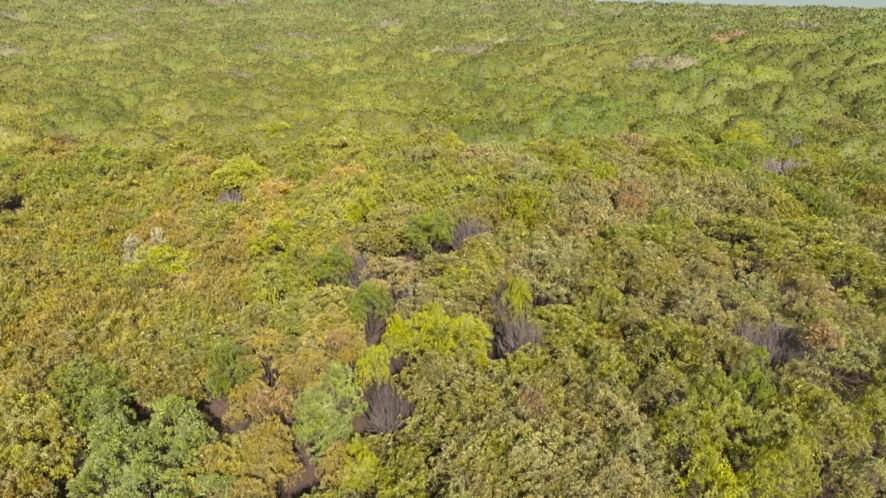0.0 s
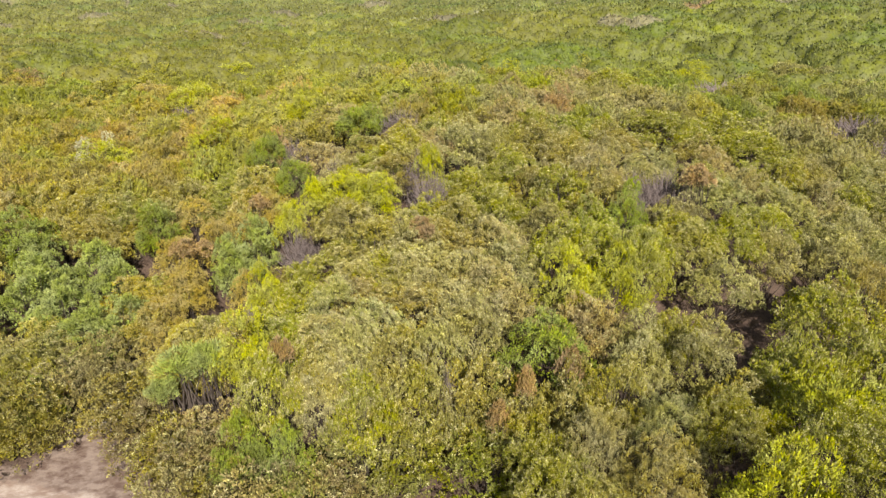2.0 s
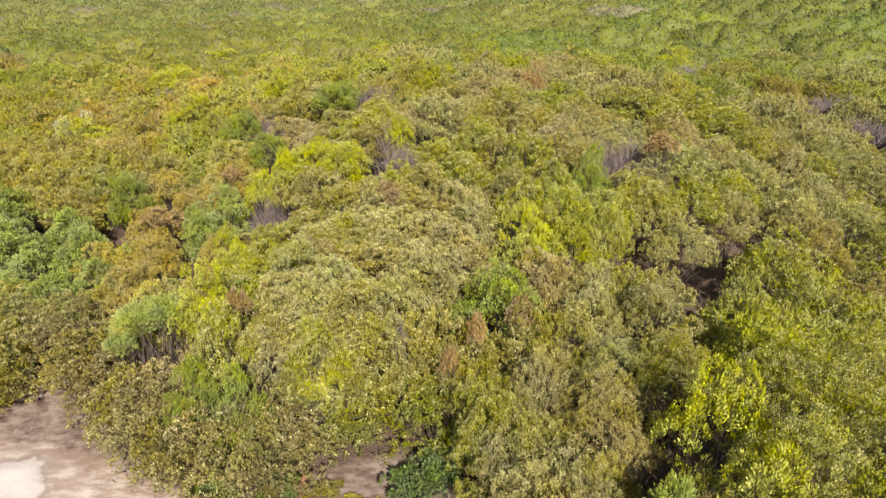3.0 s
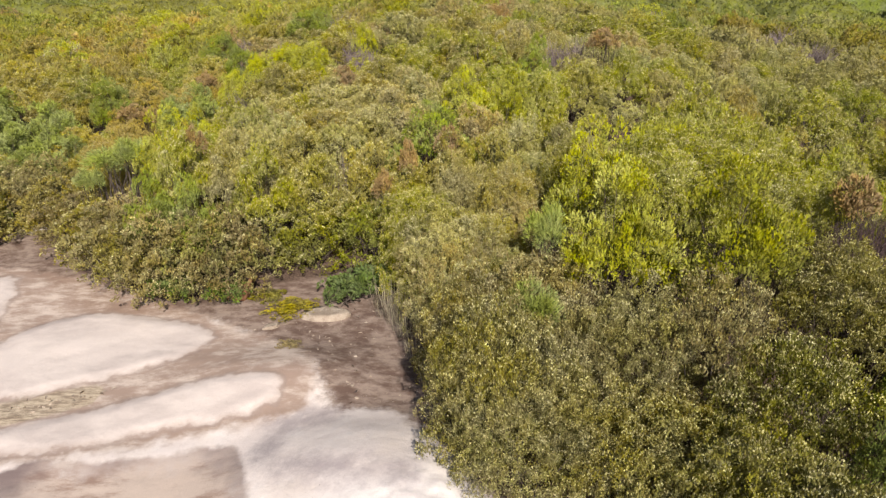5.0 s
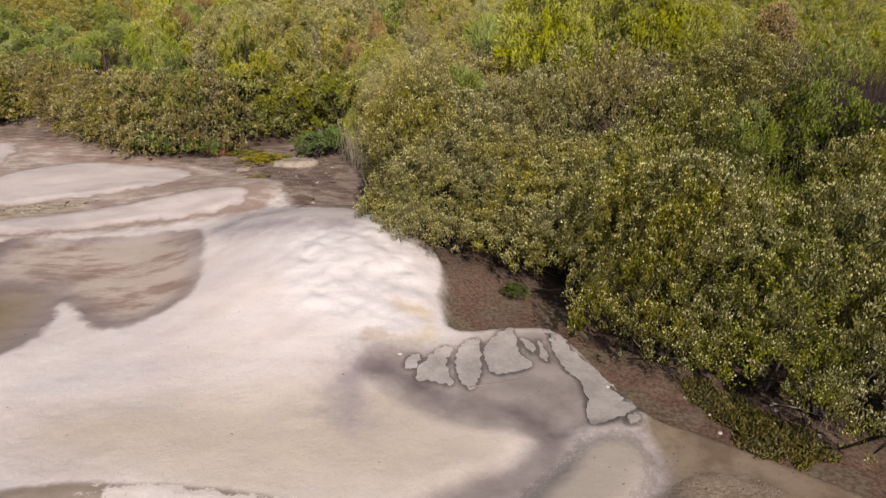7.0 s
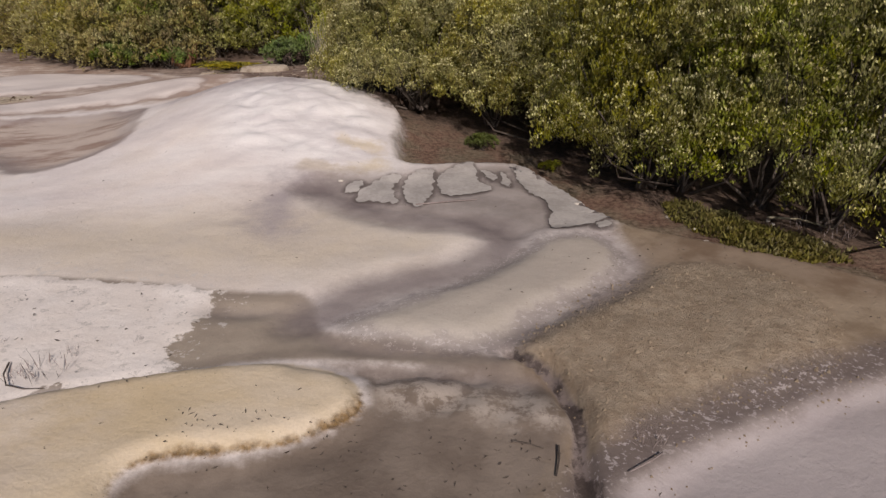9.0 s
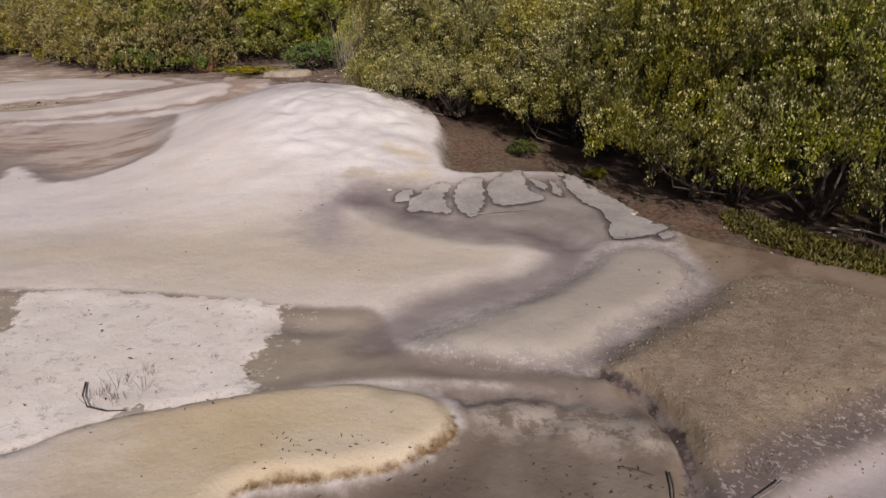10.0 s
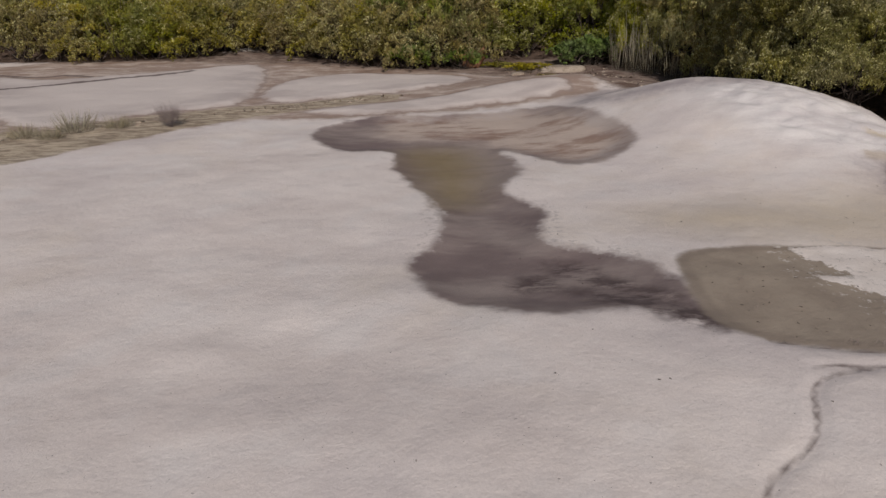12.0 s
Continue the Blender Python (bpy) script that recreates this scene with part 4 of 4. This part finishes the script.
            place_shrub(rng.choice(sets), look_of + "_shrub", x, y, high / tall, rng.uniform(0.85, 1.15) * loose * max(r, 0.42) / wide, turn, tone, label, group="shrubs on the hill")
        else:
            sets = STAND_OUT[kind][1 if y < 4 and x > 3 or kind == "teal" and y < 6 or kind == "rust" and y < 12 else 2]
            name, tone, label, group, up = STAND_OUT[kind][3:]
            wide, tall = BUILT[id(sets)]
            high = max(crown + up + (0.16 if y < 6 and x > 4 and kind != "dead" else 0.06 if y < 6 else 0.0) + rng.uniform(-0.05, 0.05) - ground_at(x, y), 0.6)
            # eastern ones by the terrace get the same darkened tone
            k = rng.uniform(0.9, 1.1) * (0.72 if x > 4.9 and y < 2.2 else 1.0)
            place_shrub(rng.choice(sets), name, x, y, high / tall, max(1.1 * r, 0.3 if sets in (NEAR, MIDDLE, GREEN) else 0.0) / wide, turn, tuple(ch * k for ch in tone), label, group=group)


def mounds(x, y):
    """Rounded tops of scrub bushes, 0 to 1, in two sizes, and a chance number for each bush."""
    out, kind = np.empty(len(x)), np.empty(len(x))
    for i, (a, b) in enumerate(zip(x, y)):
        wx, wy = a + 0.7 * noise.noise(Vector((a * 0.5, b * 0.5, 4))), b + 0.7 * noise.noise(Vector((a * 0.5, b * 0.5, 8)))
        dist, cell = noise.voronoi(Vector((wx / 3.6, wy / 2.9, 0.0)))
        small = noise.voronoi(Vector((wx / 1.1, wy / 1.1, 3.0)))[0][0]
        out[i] = 0.68 * math.sqrt(max(0.0, 1 - (dist[0] / 0.72) ** 2)) + 0.32 * math.sqrt(max(0.0, 1 - (small / 0.7) ** 2))
        kind[i] = (math.sin(cell[0].x * 127.1 + cell[0].y * 311.7) * 43758.5453) % 1.0
    return out, kind


def scrub_tone(x, y, kind):
    """Colour of the far scrub, bush by bush and by the part of the hill, with haze painted in."""
    big = np.array([noise.noise(Vector((a * 0.09, b * 0.09, 3))) for a, b in zip(x, y)])
    right = np.clip(0.5 + x / y + big * 0.6, 0, 1)[:, None]
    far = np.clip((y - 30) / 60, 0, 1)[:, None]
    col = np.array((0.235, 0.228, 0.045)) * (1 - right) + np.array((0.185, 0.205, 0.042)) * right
    # distance haze mixed into the colour: paler and bluer towards the ridge
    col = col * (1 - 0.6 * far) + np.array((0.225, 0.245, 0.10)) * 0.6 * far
    k = kind[:, None]
    col = col * (0.70 + 0.26 * k)
    second = (k * 7.3) % 1.0
    col = np.where((second > 0.93) & (y[:, None] > 32), col * 0.45 + np.array((0.25, 0.21, 0.16)) * 0.55, np.where(second < 0.1, col * np.array((1.12, 1.15, 1.0)), np.where(second < 0.3, col * np.array((0.86, 0.97, 0.95)), col)))
    rust = bell(x, y, 19.6, 47.0, 1.1, 0.9)
    col = col + (np.array((0.32, 0.21, 0.11)) - col) * np.clip(rust * 1.3, 0, 0.8)[:, None]
    white = bell(x, y, 5.5, 51.5, 1.2, 0.6) + bell(x, y, -0.5, 48.7, 0.8, 0.5)
    col = col + (np.array((0.6, 0.57, 0.42)) - col) * np.clip(white, 0, 0.4)[:, None]
    return np.concatenate([col, np.ones((len(x), 1))], 1).astype(np.float32)


def build_far_scrub():
    """All the scrub past the single shrubs, up to the ridge: closed crowns with leaf tufts on them."""
    rng = np.random.default_rng(5)
    rows, cols = 300, 380
    D, A = np.meshgrid(21.5 * (150.0 / 21.5) ** (np.arange(rows) / (rows - 1)), np.linspace(-0.85, 0.9, cols), indexing="ij")
    gx, gy = (A * D + 0.5).ravel(), D.ravel()
    gm, gk = mounds(gx, gy)
    gz = canopy(gx, gy) - 1.25 + 1.6 * gm - 1.7 * np.clip(1 - (gy - 21.5) / 1.3, 0, 1) - 0.25 * np.clip(1 - (gy - 21.5) / 4, 0, 1)
    co = np.stack([gx, gy, gz], -1).reshape(rows, cols, 3)
    up = unit(np.cross(np.gradient(co, axis=1), np.gradient(co, axis=0)))
    tone = scrub_tone(gx, gy, gk)
    idx = np.arange(rows * cols).reshape(rows, cols)
    shell = np.stack([idx[:-1, :-1], idx[:-1, 1:], idx[1:, 1:], idx[1:, :-1]], -1).reshape(-1, 4)
    n = 330000
    i, j = rng.integers(0, rows - 2, n), rng.integers(0, cols - 1, n)
    u, v = rng.random((n, 1)), rng.random((n, 1))
    at = (co[i, j] * (1 - u) + co[i, j + 1] * u) * (1 - v) + (co[i + 1, j] * (1 - u) + co[i + 1, j + 1] * u) * v
    face = unit(up[i, j] + rng.normal(size=(n, 3)) * 0.6)
    axis = unit(rng.normal(size=(n, 3)) * 0.5 + np.array([0, 0, 0.9]))
    size = (0.012 + 0.0025 * at[:, 1]) * rng.uniform(0.6, 1.4, n)
    at[:, 2] -= size * 0.5
    leaf = leaf_mesh("tuft", at, axis, np.cross(face, axis), size * 1.7, size * 0.75, FIELD, 0.1)
    tufts = np.empty(n * 12, np.float32)
    leaf.vertices.foreach_get("co", tufts)
    bpy.data.meshes.remove(leaf)
    mesh = bpy.data.meshes.new("far_scrub")
    fill_mesh(mesh, np.concatenate([co.reshape(-1, 3), tufts.reshape(-1, 3)]), np.concatenate([shell, np.arange(n * 4).reshape(n, 4) + rows * cols]))
    mesh.materials.append(FIELD)
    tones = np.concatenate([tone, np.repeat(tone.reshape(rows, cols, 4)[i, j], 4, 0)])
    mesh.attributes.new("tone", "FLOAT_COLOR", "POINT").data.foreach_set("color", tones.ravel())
    return tagged(new("far_scrub", mesh), "green and yellow scrub covering the far hillside", "scrub", kind="stuff")


ground = build_ground()
plant_hill()
build_far_scrub()


# ---- small things ----
def upright(name, meshes, x, y, scale=1.0, turn=0.0, color=(0.3, 0.3, 0.1), label="", category="", group="", stretch=1.0):
    root = new(name)
    root.empty_display_size = 0.1
    root.matrix_basis = Matrix.LocRotScale((x, y, surface_at(x, y) - 0.01), Euler((0, 0, turn)), Vector((scale, scale, scale * stretch)))
    for key, mesh in meshes.items():
        part(key, mesh, root).color = (*color, 1)
    return tagged(root, label, category, group)


def make_tuft(seed, blades, height, radius, lean, width, material):
    """A tuft of thin blades from one foot."""
    rng = np.random.default_rng(seed)
    a = rng.random(blades) * 6.283
    r = radius * np.sqrt(rng.random(blades))
    foot = np.stack([r * np.cos(a), r * np.sin(a), np.zeros(blades)], -1)
    way = unit(np.stack([np.cos(a), np.sin(a), np.zeros(blades)], -1) * lean * rng.random((blades, 1)) + rng.normal(size=(blades, 3)) * lean * 0.4 + np.array([0, 0, 1.0]))
    return leaf_mesh("blade_fan", foot, way, rng.normal(size=(blades, 3)), height * rng.uniform(0.45, 1.1, blades), width, material, 0.1)


def make_stick(name, points, radius, material, label, category="stick"):
    """A lying stick along points of the plan, (x, y, height over the ground)."""
    line = [((x, y, surface_at(x, y) + up), radius * (1 - 0.6 * k / len(points))) for k, (x, y, up) in enumerate(points)]
    return tagged(new(name, twig_mesh(name, [line], material, 5)), label, category)


def make_stone(name, seed, sx, sy, sz, material, flat=0.5):
    """A weathered stone with an uneven outline."""
    bm = bmesh.new()
    bmesh.ops.create_icosphere(bm, subdivisions=3, radius=1.0)
    for v in bm.verts:
        n = noise.fractal(v.co * 1.3 + Vector((seed, 0, 0)), 1.0, 2.0, 3)
        v.co *= 1 + 0.28 * n
        v.co.z = max(min(v.co.z, flat), -0.6)
        v.co = Vector((v.co.x * sx, v.co.y * sy, v.co.z * sz))
    mesh = bpy.data.meshes.new(name)
    bm.to_mesh(mesh)
    bm.free()
    mesh.polygons.foreach_set("use_smooth", np.ones(len(mesh.polygons), bool))
    mesh.materials.append(material)
    return mesh


def lay(name, mesh, x, y, up, turn, label, category, group=""):
    ob = new(name, mesh)
    ob.matrix_basis = Matrix.LocRotScale((x, y, surface_at(x, y) + up), Euler((0, 0, turn)), None)
    return tagged(ob, label, category, group)


# reeds and herbs in the corner between the two shrub masses
rng = random.Random(8)
REEDS = [make_tuft(70 + i, 60, 0.72, 0.13, 0.16, 0.0055, REED) for i in range(2)]
for k, (x, y, h) in enumerate(((2.2, 3.15, 0.9), (2.34, 2.95, 1.0), (2.46, 2.65, 0.95), (2.58, 2.25, 0.75), (2.7, 1.85, 0.55), (2.84, 1.3, 0.4))):
    upright("reed_tuft", {"blade_fan": REEDS[k % 2]}, x, y, h, rng.random() * 6, label="pale dry reeds growing in a tuft", category="reeds", group="reed tufts")
HERB = make_shrub(80, 0.3, 0.32, 90, 24, 0.04, 0.05, 1.0, 0.4)
for x, y, size, tint, words in ((1.72, 3.55, 1.0, (0.13, 0.18, 0.045), "low fresh green herb beside the reeds"), (1.95, 3.75, 1.1, (0.12, 0.17, 0.045), "low fresh green herb beside the reeds"),
                                (1.1, 3.3, 0.95, (0.30, 0.25, 0.02), "low mustard-yellow herb on the bank"), (1.25, 2.5, 0.42, (0.26, 0.2, 0.07), "low mustard-yellow herb on the bank"),
                                (0.75, 3.65, 0.7, (0.22, 0.2, 0.03), "low mustard-yellow herb on the bank"), (0.3, 3.55, 0.8, (0.14, 0.195, 0.035), "low fresh green herb under the shrubs"),
                                (-0.35, 3.62, 1.0, (0.15, 0.2, 0.035), "low fresh green herb under the shrubs"), (3.92, -0.1, 0.36, (0.085, 0.10, 0.03), "small green herb under the shrubs"),
                                (4.33, -0.45, 0.22, (0.26, 0.26, 0.03), "small green herb under the shrubs")):
    upright("herb", HERB, x, y, size, rng.random() * 6, tint, words, "herb", "herbs on the bank", 0.3 if "mustard" in words else 1.0)


def build_stump():
    r = np.random.default_rng(3)
    lines = []
    for k in range(9):
        a = r.random() * 6.28
        p0 = np.array([0.03 * math.cos(a), 0.03 * math.sin(a), 0.0])
        p2 = np.array([0.16 * math.cos(a), 0.12 * math.sin(a), r.uniform(0.1, 0.3)])
        lines.append([(p0, 0.05), ((p0 + p2) / 2 + r.normal(size=3) * 0.02, 0.04), (p2, 0.018)])
    return twig_mesh("rotten_stump", lines, RUSTY, 6)


lay("rotten_stump", build_stump(), 0.42, 3.62, -0.01, 0.3, "broken rust-brown stump at the foot of the shrubs", "stump")
lay("pale_rock", make_stone("pale_rock", 2, 0.27, 0.14, 0.12, BANKSTONE, 0.35), 1.5, 3.2, 0.02, 0.12, "flat pale rock lying on brown soil", "rock")
lay("pale_rock", make_stone("pale_rock", 5, 0.09, 0.05, 0.04, BANKSTONE), 0.95, 2.95, 0.01, 0.5, "flat pale rock lying on brown soil", "rock")
PEBBLE = [make_stone("pebble", 11 + i, 0.014, 0.011, 0.008, STONE) for i in range(3)]
for k in range(12):
    x, y = rng.uniform(4.3, 5.4), rng.uniform(-1.6, -1.0)
    if k < 3:
        x, y = ((5.485, -1.52), (4.94, -1.36), (3.12, -1.0))[k]
    lay("pebble", PEBBLE[k % 3], x, y, 0.003, rng.random() * 6, "small pale pebble on bare ground", "pebble", "pebbles")

# moss along the foot of the eastern shrubs
def build_moss():
    r = np.random.default_rng(6)
    pts = []
    while len(pts) < 5200:
        x, y = r.uniform(4.75, 5.7), r.uniform(-1.95, -0.95)
        d = float(polygon_distance(np.array([x]), np.array([y]), MOSS_AREA)[0]) + 0.1 * noise.noise(Vector((x * 7, y * 7, 0)))
        if d < 0.0:
            pts.append((x, y, surface_at(x, y) - 0.005 + 0.035 * min(-d / 0.08, 1) * r.random()))
    n = len(pts)
    return leaf_mesh("moss_mat", np.array(pts), r.normal(size=(n, 3)) * 0.6 + np.array([0, 0, 0.8]), r.normal(size=(n, 3)), r.uniform(0.014, 0.04, n), 0.009, MOSS)


MOSS_AREA = [(4.84, -1.05), (5.04, -1.08), (5.20, -1.18), (5.36, -1.41), (5.6, -1.6), (5.45, -1.72), (5.05, -1.80), (4.96, -1.51), (4.89, -1.34)]
tagged(new("moss_mat", build_moss()), "low olive-green moss mat edging the shrubs", "moss", kind="stuff")
SPROUT = [make_tuft(90 + i, 24, 0.08, 0.05, 0.6, 0.0022, DEADWOOD) for i in range(2)]
for x, y, h in ((2.53, -2.78, 1.2), (2.46, -2.8, 0.8), (2.12, -2.72, 0.5), (2.3, -2.62, 0.35), (1.64, -3.02, 0.4), (1.72, -3.03, 0.45), (1.45, -2.5, 0.35), (2.05, -2.6, 0.4), (1.4, -2.75, 0.35), (2.27, -2.74, 0.5), (2.24, -2.63, 0.35), (2.14, -2.62, 0.3), (2.72, -2.57, 0.35), (2.35, -2.87, 0.35), (2.16, -2.98, 0.3), (2.55, -2.67, 0.6), (1.62, -3.02, 0.4), (5.47, -1.36, 1.6), (5.6, -1.45, 1.3), (4.28, -3.0, 0.7)):
    upright("dry_sprouts", {"blade_fan": SPROUT[rng.randrange(2)]}, x, y, h, rng.random() * 6, label="thin dry sprouts on the salt crust", category="grass", group="dry sprouts")
SEDGE = make_tuft(95, 220, 0.3, 0.16, 0.9, 0.006, REED)
for x, y, h in ((-3.05, 0.5, 0.7), (-3.15, 0.25, 0.5), (-2.75, 0.62, 0.5), (-3.4, 0.3, 0.5)):
    upright("dry_grass", {"blade_fan": SEDGE}, x, y, h, rng.random() * 6, label="low tuft of straw-coloured dry grass", category="grass", group="dry grass tufts")
SMALL_DEAD = make_shrub(85, 0.6, 0.9, 300, 4, 0.03, 0.3, dead=True, wood=DEADWOOD)
upright("dead_bush", SMALL_DEAD, -2.27, 0.62, 0.24, 0.4, (0.3, 0.25, 0.2), "small grey leafless bush on the ochre bank", "shrub")
make_stick("bent_branch", [(2.40, -2.74, 0.008), (2.43, -2.81, 0.015), (2.47, -2.86, 0.012), (2.53, -2.875, 0.008), (2.58, -2.86, 0.004)], 0.0032, WOOD, "thin bent dark branch lying on the salt crust")
make_stick("stick", [(4.04, -3.01, 0.01), (4.035, -3.06, 0.012), (4.02, -3.12, 0.008)], 0.0035, WOOD, "short dark stick lying on brown mud")
make_stick("stick", [(3.92, -2.99, 0.006), (3.96, -3.0, 0.007), (4.0, -3.015, 0.004)], 0.003, WOOD, "short dark stick lying on brown mud")
make_stick("stick", [(4.30, -3.05, 0.012), (4.26, -3.09, 0.02), (4.2, -3.12, 0.01)], 0.0022, DEADWOOD, "forked pale twig lying on the mud")
make_stick("stick", [(5.32, -1.28, 0.03), (5.45, -1.34, 0.05), (5.6, -1.38, 0.02)], 0.007, REED, "bleached broken stick under the shrubs")
make_stick("stick", [(3.55, -1.29, 0.006), (3.7, -1.24, 0.008), (3.86, -1.2, 0.004)], 0.005, DEADWOOD, "pale thin stick lying on wet grey mud")
make_stick("stick", [(1.98, -2.77, 0.004), (2.02, -2.79, 0.006), (2.05, -2.795, 0.003)], 0.003, WOOD, "short dark stick lying on the brown pan")


def build_litter():
    """Crumbs of twig and seed strewn over mud, pan and crust."""
    r = np.random.default_rng(12)
    n = 520
    x, y = np.empty(n), np.empty(n)
    areas = ((3.0, 4.05, -3.35, -2.95), (1.3, 2.9, -3.05, -2.2), (4.2, 5.6, -2.6, -1.5), (0.4, 5.0, -3.4, -0.5))
    for i in range(n):
        a = areas[0 if i < 190 else 1 if i < 280 else 2 if i < 420 else 3]
        x[i], y[i] = r.uniform(a[0], a[1]), r.uniform(a[2], a[3])
    z = np.array([surface_at(a, b) for a, b in zip(x, y)]) + 0.002
    axis = np.stack([r.normal(size=n), r.normal(size=n), r.uniform(0, 0.25, n)], -1)
    return leaf_mesh("twig_litter", np.stack([x, y, z], -1), axis, r.normal(size=(n, 3)), r.uniform(0.006, 0.022, n), r.uniform(0.003, 0.006, n), WOOD, 0.6)


tagged(new("twig_litter", build_litter()), "dark crumbs of twig strewn over the mud", "litter", kind="stuff")


def build_scree():
    """Pale crumbs of broken crust on the bank by the reeds."""
    r = np.random.default_rng(15)
    n = 420
    x, y = r.uniform(0.6, 3.0, n), r.uniform(1.5, 3.4, n)
    ok = polygon_distance(x, y, VERGE) < -0.02
    f = r.random(300) * 4
    line = np.array([(-4.2, -0.15), (-3.3, 0.35), (-2.3, 0.95), (-1.3, 1.42), (-0.3, 1.78)])
    x = np.concatenate([x[ok], np.interp(f, range(5), line[:, 0]) + r.normal(size=300) * 0.06])
    y = np.concatenate([y[ok], np.interp(f, range(5), line[:, 1]) + r.normal(size=300) * 0.07])
    z = np.array([surface_at(a, b) for a, b in zip(x, y)])
    n = len(x)
    return leaf_mesh("crust_scree", np.stack([x, y, z], -1), r.normal(size=(n, 3)) * np.array([1, 1, 0.25]), r.normal(size=(n, 3)), r.uniform(0.015, 0.06, n), r.uniform(0.008, 0.03, n), BANKSTONE, 0.5)


tagged(new("crust_scree", build_scree()), "broken pale crumbs of crust on brown soil", "scree", kind="stuff")


def build_plate(outline, seed):
    """A thin slab of grey crust with a wavering outline and a rounded rim."""
    pts = [Vector(p) for p in rounded(outline, True, 10)]
    n = len(pts)
    bm = bmesh.new()
    rings = []
    for inset, up in ((0.0, -0.012), (0.002, 0.003), (0.010, 0.0045)):
        ring = []
        for i, p in enumerate(pts):
            side = (pts[(i + 1) % n] - pts[i - 1]).normalized()
            wave = 0.022 * noise.noise(Vector((p.x * 26, p.y * 26, seed))) + 0.012 * noise.noise(Vector((p.x * 70, p.y * 70, seed)))
            q = p + Vector((side.y, -side.x)) * (inset + wave) * turn_of(outline)
            ring.append(bm.verts.new((q.x, q.y, surface_at(q.x, q.y) + up)))
        rings.append(ring)
    for a, b in zip(rings[:-1], rings[1:]):
        for i in range(n):
            bm.faces.new((a[i], a[(i + 1) % n], b[(i + 1) % n], b[i]))
    top = bmesh.ops.triangulate(bm, faces=[bm.faces.new(rings[-1])])["faces"]
    bmesh.ops.subdivide_edges(bm, edges=list({e for f in top for e in f.edges if not e.is_boundary and all(g in top for g in e.link_faces)}), cuts=3, use_grid_fill=True)
    rim = set(rings[0] + rings[1])
    for v in bm.verts:
        if v not in rim:
            v.co.z = surface_at(v.co.x, v.co.y) + 0.0055
    bmesh.ops.recalc_face_normals(bm, faces=bm.faces)
    mesh = bpy.data.meshes.new("crust_plate")
    bm.to_mesh(mesh)
    bm.free()
    mesh.materials.append(PLATE)
    return mesh


def turn_of(pts):
    """1 for a clockwise outline, -1 for the other way round."""
    area = sum(a[0] * b[1] - b[0] * a[1] for a, b in zip(pts, pts[1:] + pts[:1]))
    return 1.0 if area < 0 else -1.0


for k, outline in enumerate(PLATES + PLATES_EAST):
    part("crust_plate", build_plate(outline, k), ground)


def build_crumbs():
    """Grains and clods of dry mud on the rough mound and round the puddle."""
    r = np.random.default_rng(21)
    verts, faces = [], []
    corner = np.array([(1, 0, 0), (-1, 0, 0), (0, 1, 0), (0, -1, 0), (0, 0, 1), (0, 0, -0.6)], float)
    side = ((0, 2, 4), (2, 1, 4), (1, 3, 4), (3, 0, 4), (2, 0, 5), (1, 2, 5), (3, 1, 5), (0, 3, 5))
    while len(verts) < 6 * 1300:
        x, y = r.uniform(3.9, 5.4), r.uniform(-3.3, -1.5)
        here = np.array([x]), np.array([y])
        rough, pool = float(polygon_distance(*here, ROUGH)[0]), float(polygon_distance(*here, POOL)[0])
        if rough > 0.04 and (abs(pool + 0.02) > 0.05 or r.random() < 0.5):
            continue
        size = r.uniform(0.002, 0.0055) * (1.8 if r.random() < 0.06 else 1.0)
        c = corner * r.uniform(0.7, 1.3, (6, 3)) * size
        a = r.random() * 6.28
        c = np.stack([c[:, 0] * math.cos(a) - c[:, 1] * math.sin(a) + x, c[:, 0] * math.sin(a) + c[:, 1] * math.cos(a) + y, c[:, 2] + surface_at(x, y)], -1)
        faces += [tuple(len(verts) + i for i in f) for f in side]
        verts += [tuple(v) for v in c]
    mesh = bpy.data.meshes.new("mud_crumbs")
    mesh.from_pydata(verts, [], faces)
    mesh.materials.append(CLOD)
    return mesh


CLOD = simple_material("dry_mud", (0.17, 0.125, 0.085), (0.30, 0.235, 0.165), 30)
tagged(new("mud_crumbs", build_crumbs()), "grains and clods of dry mud on the mound", "crumbs", kind="stuff")
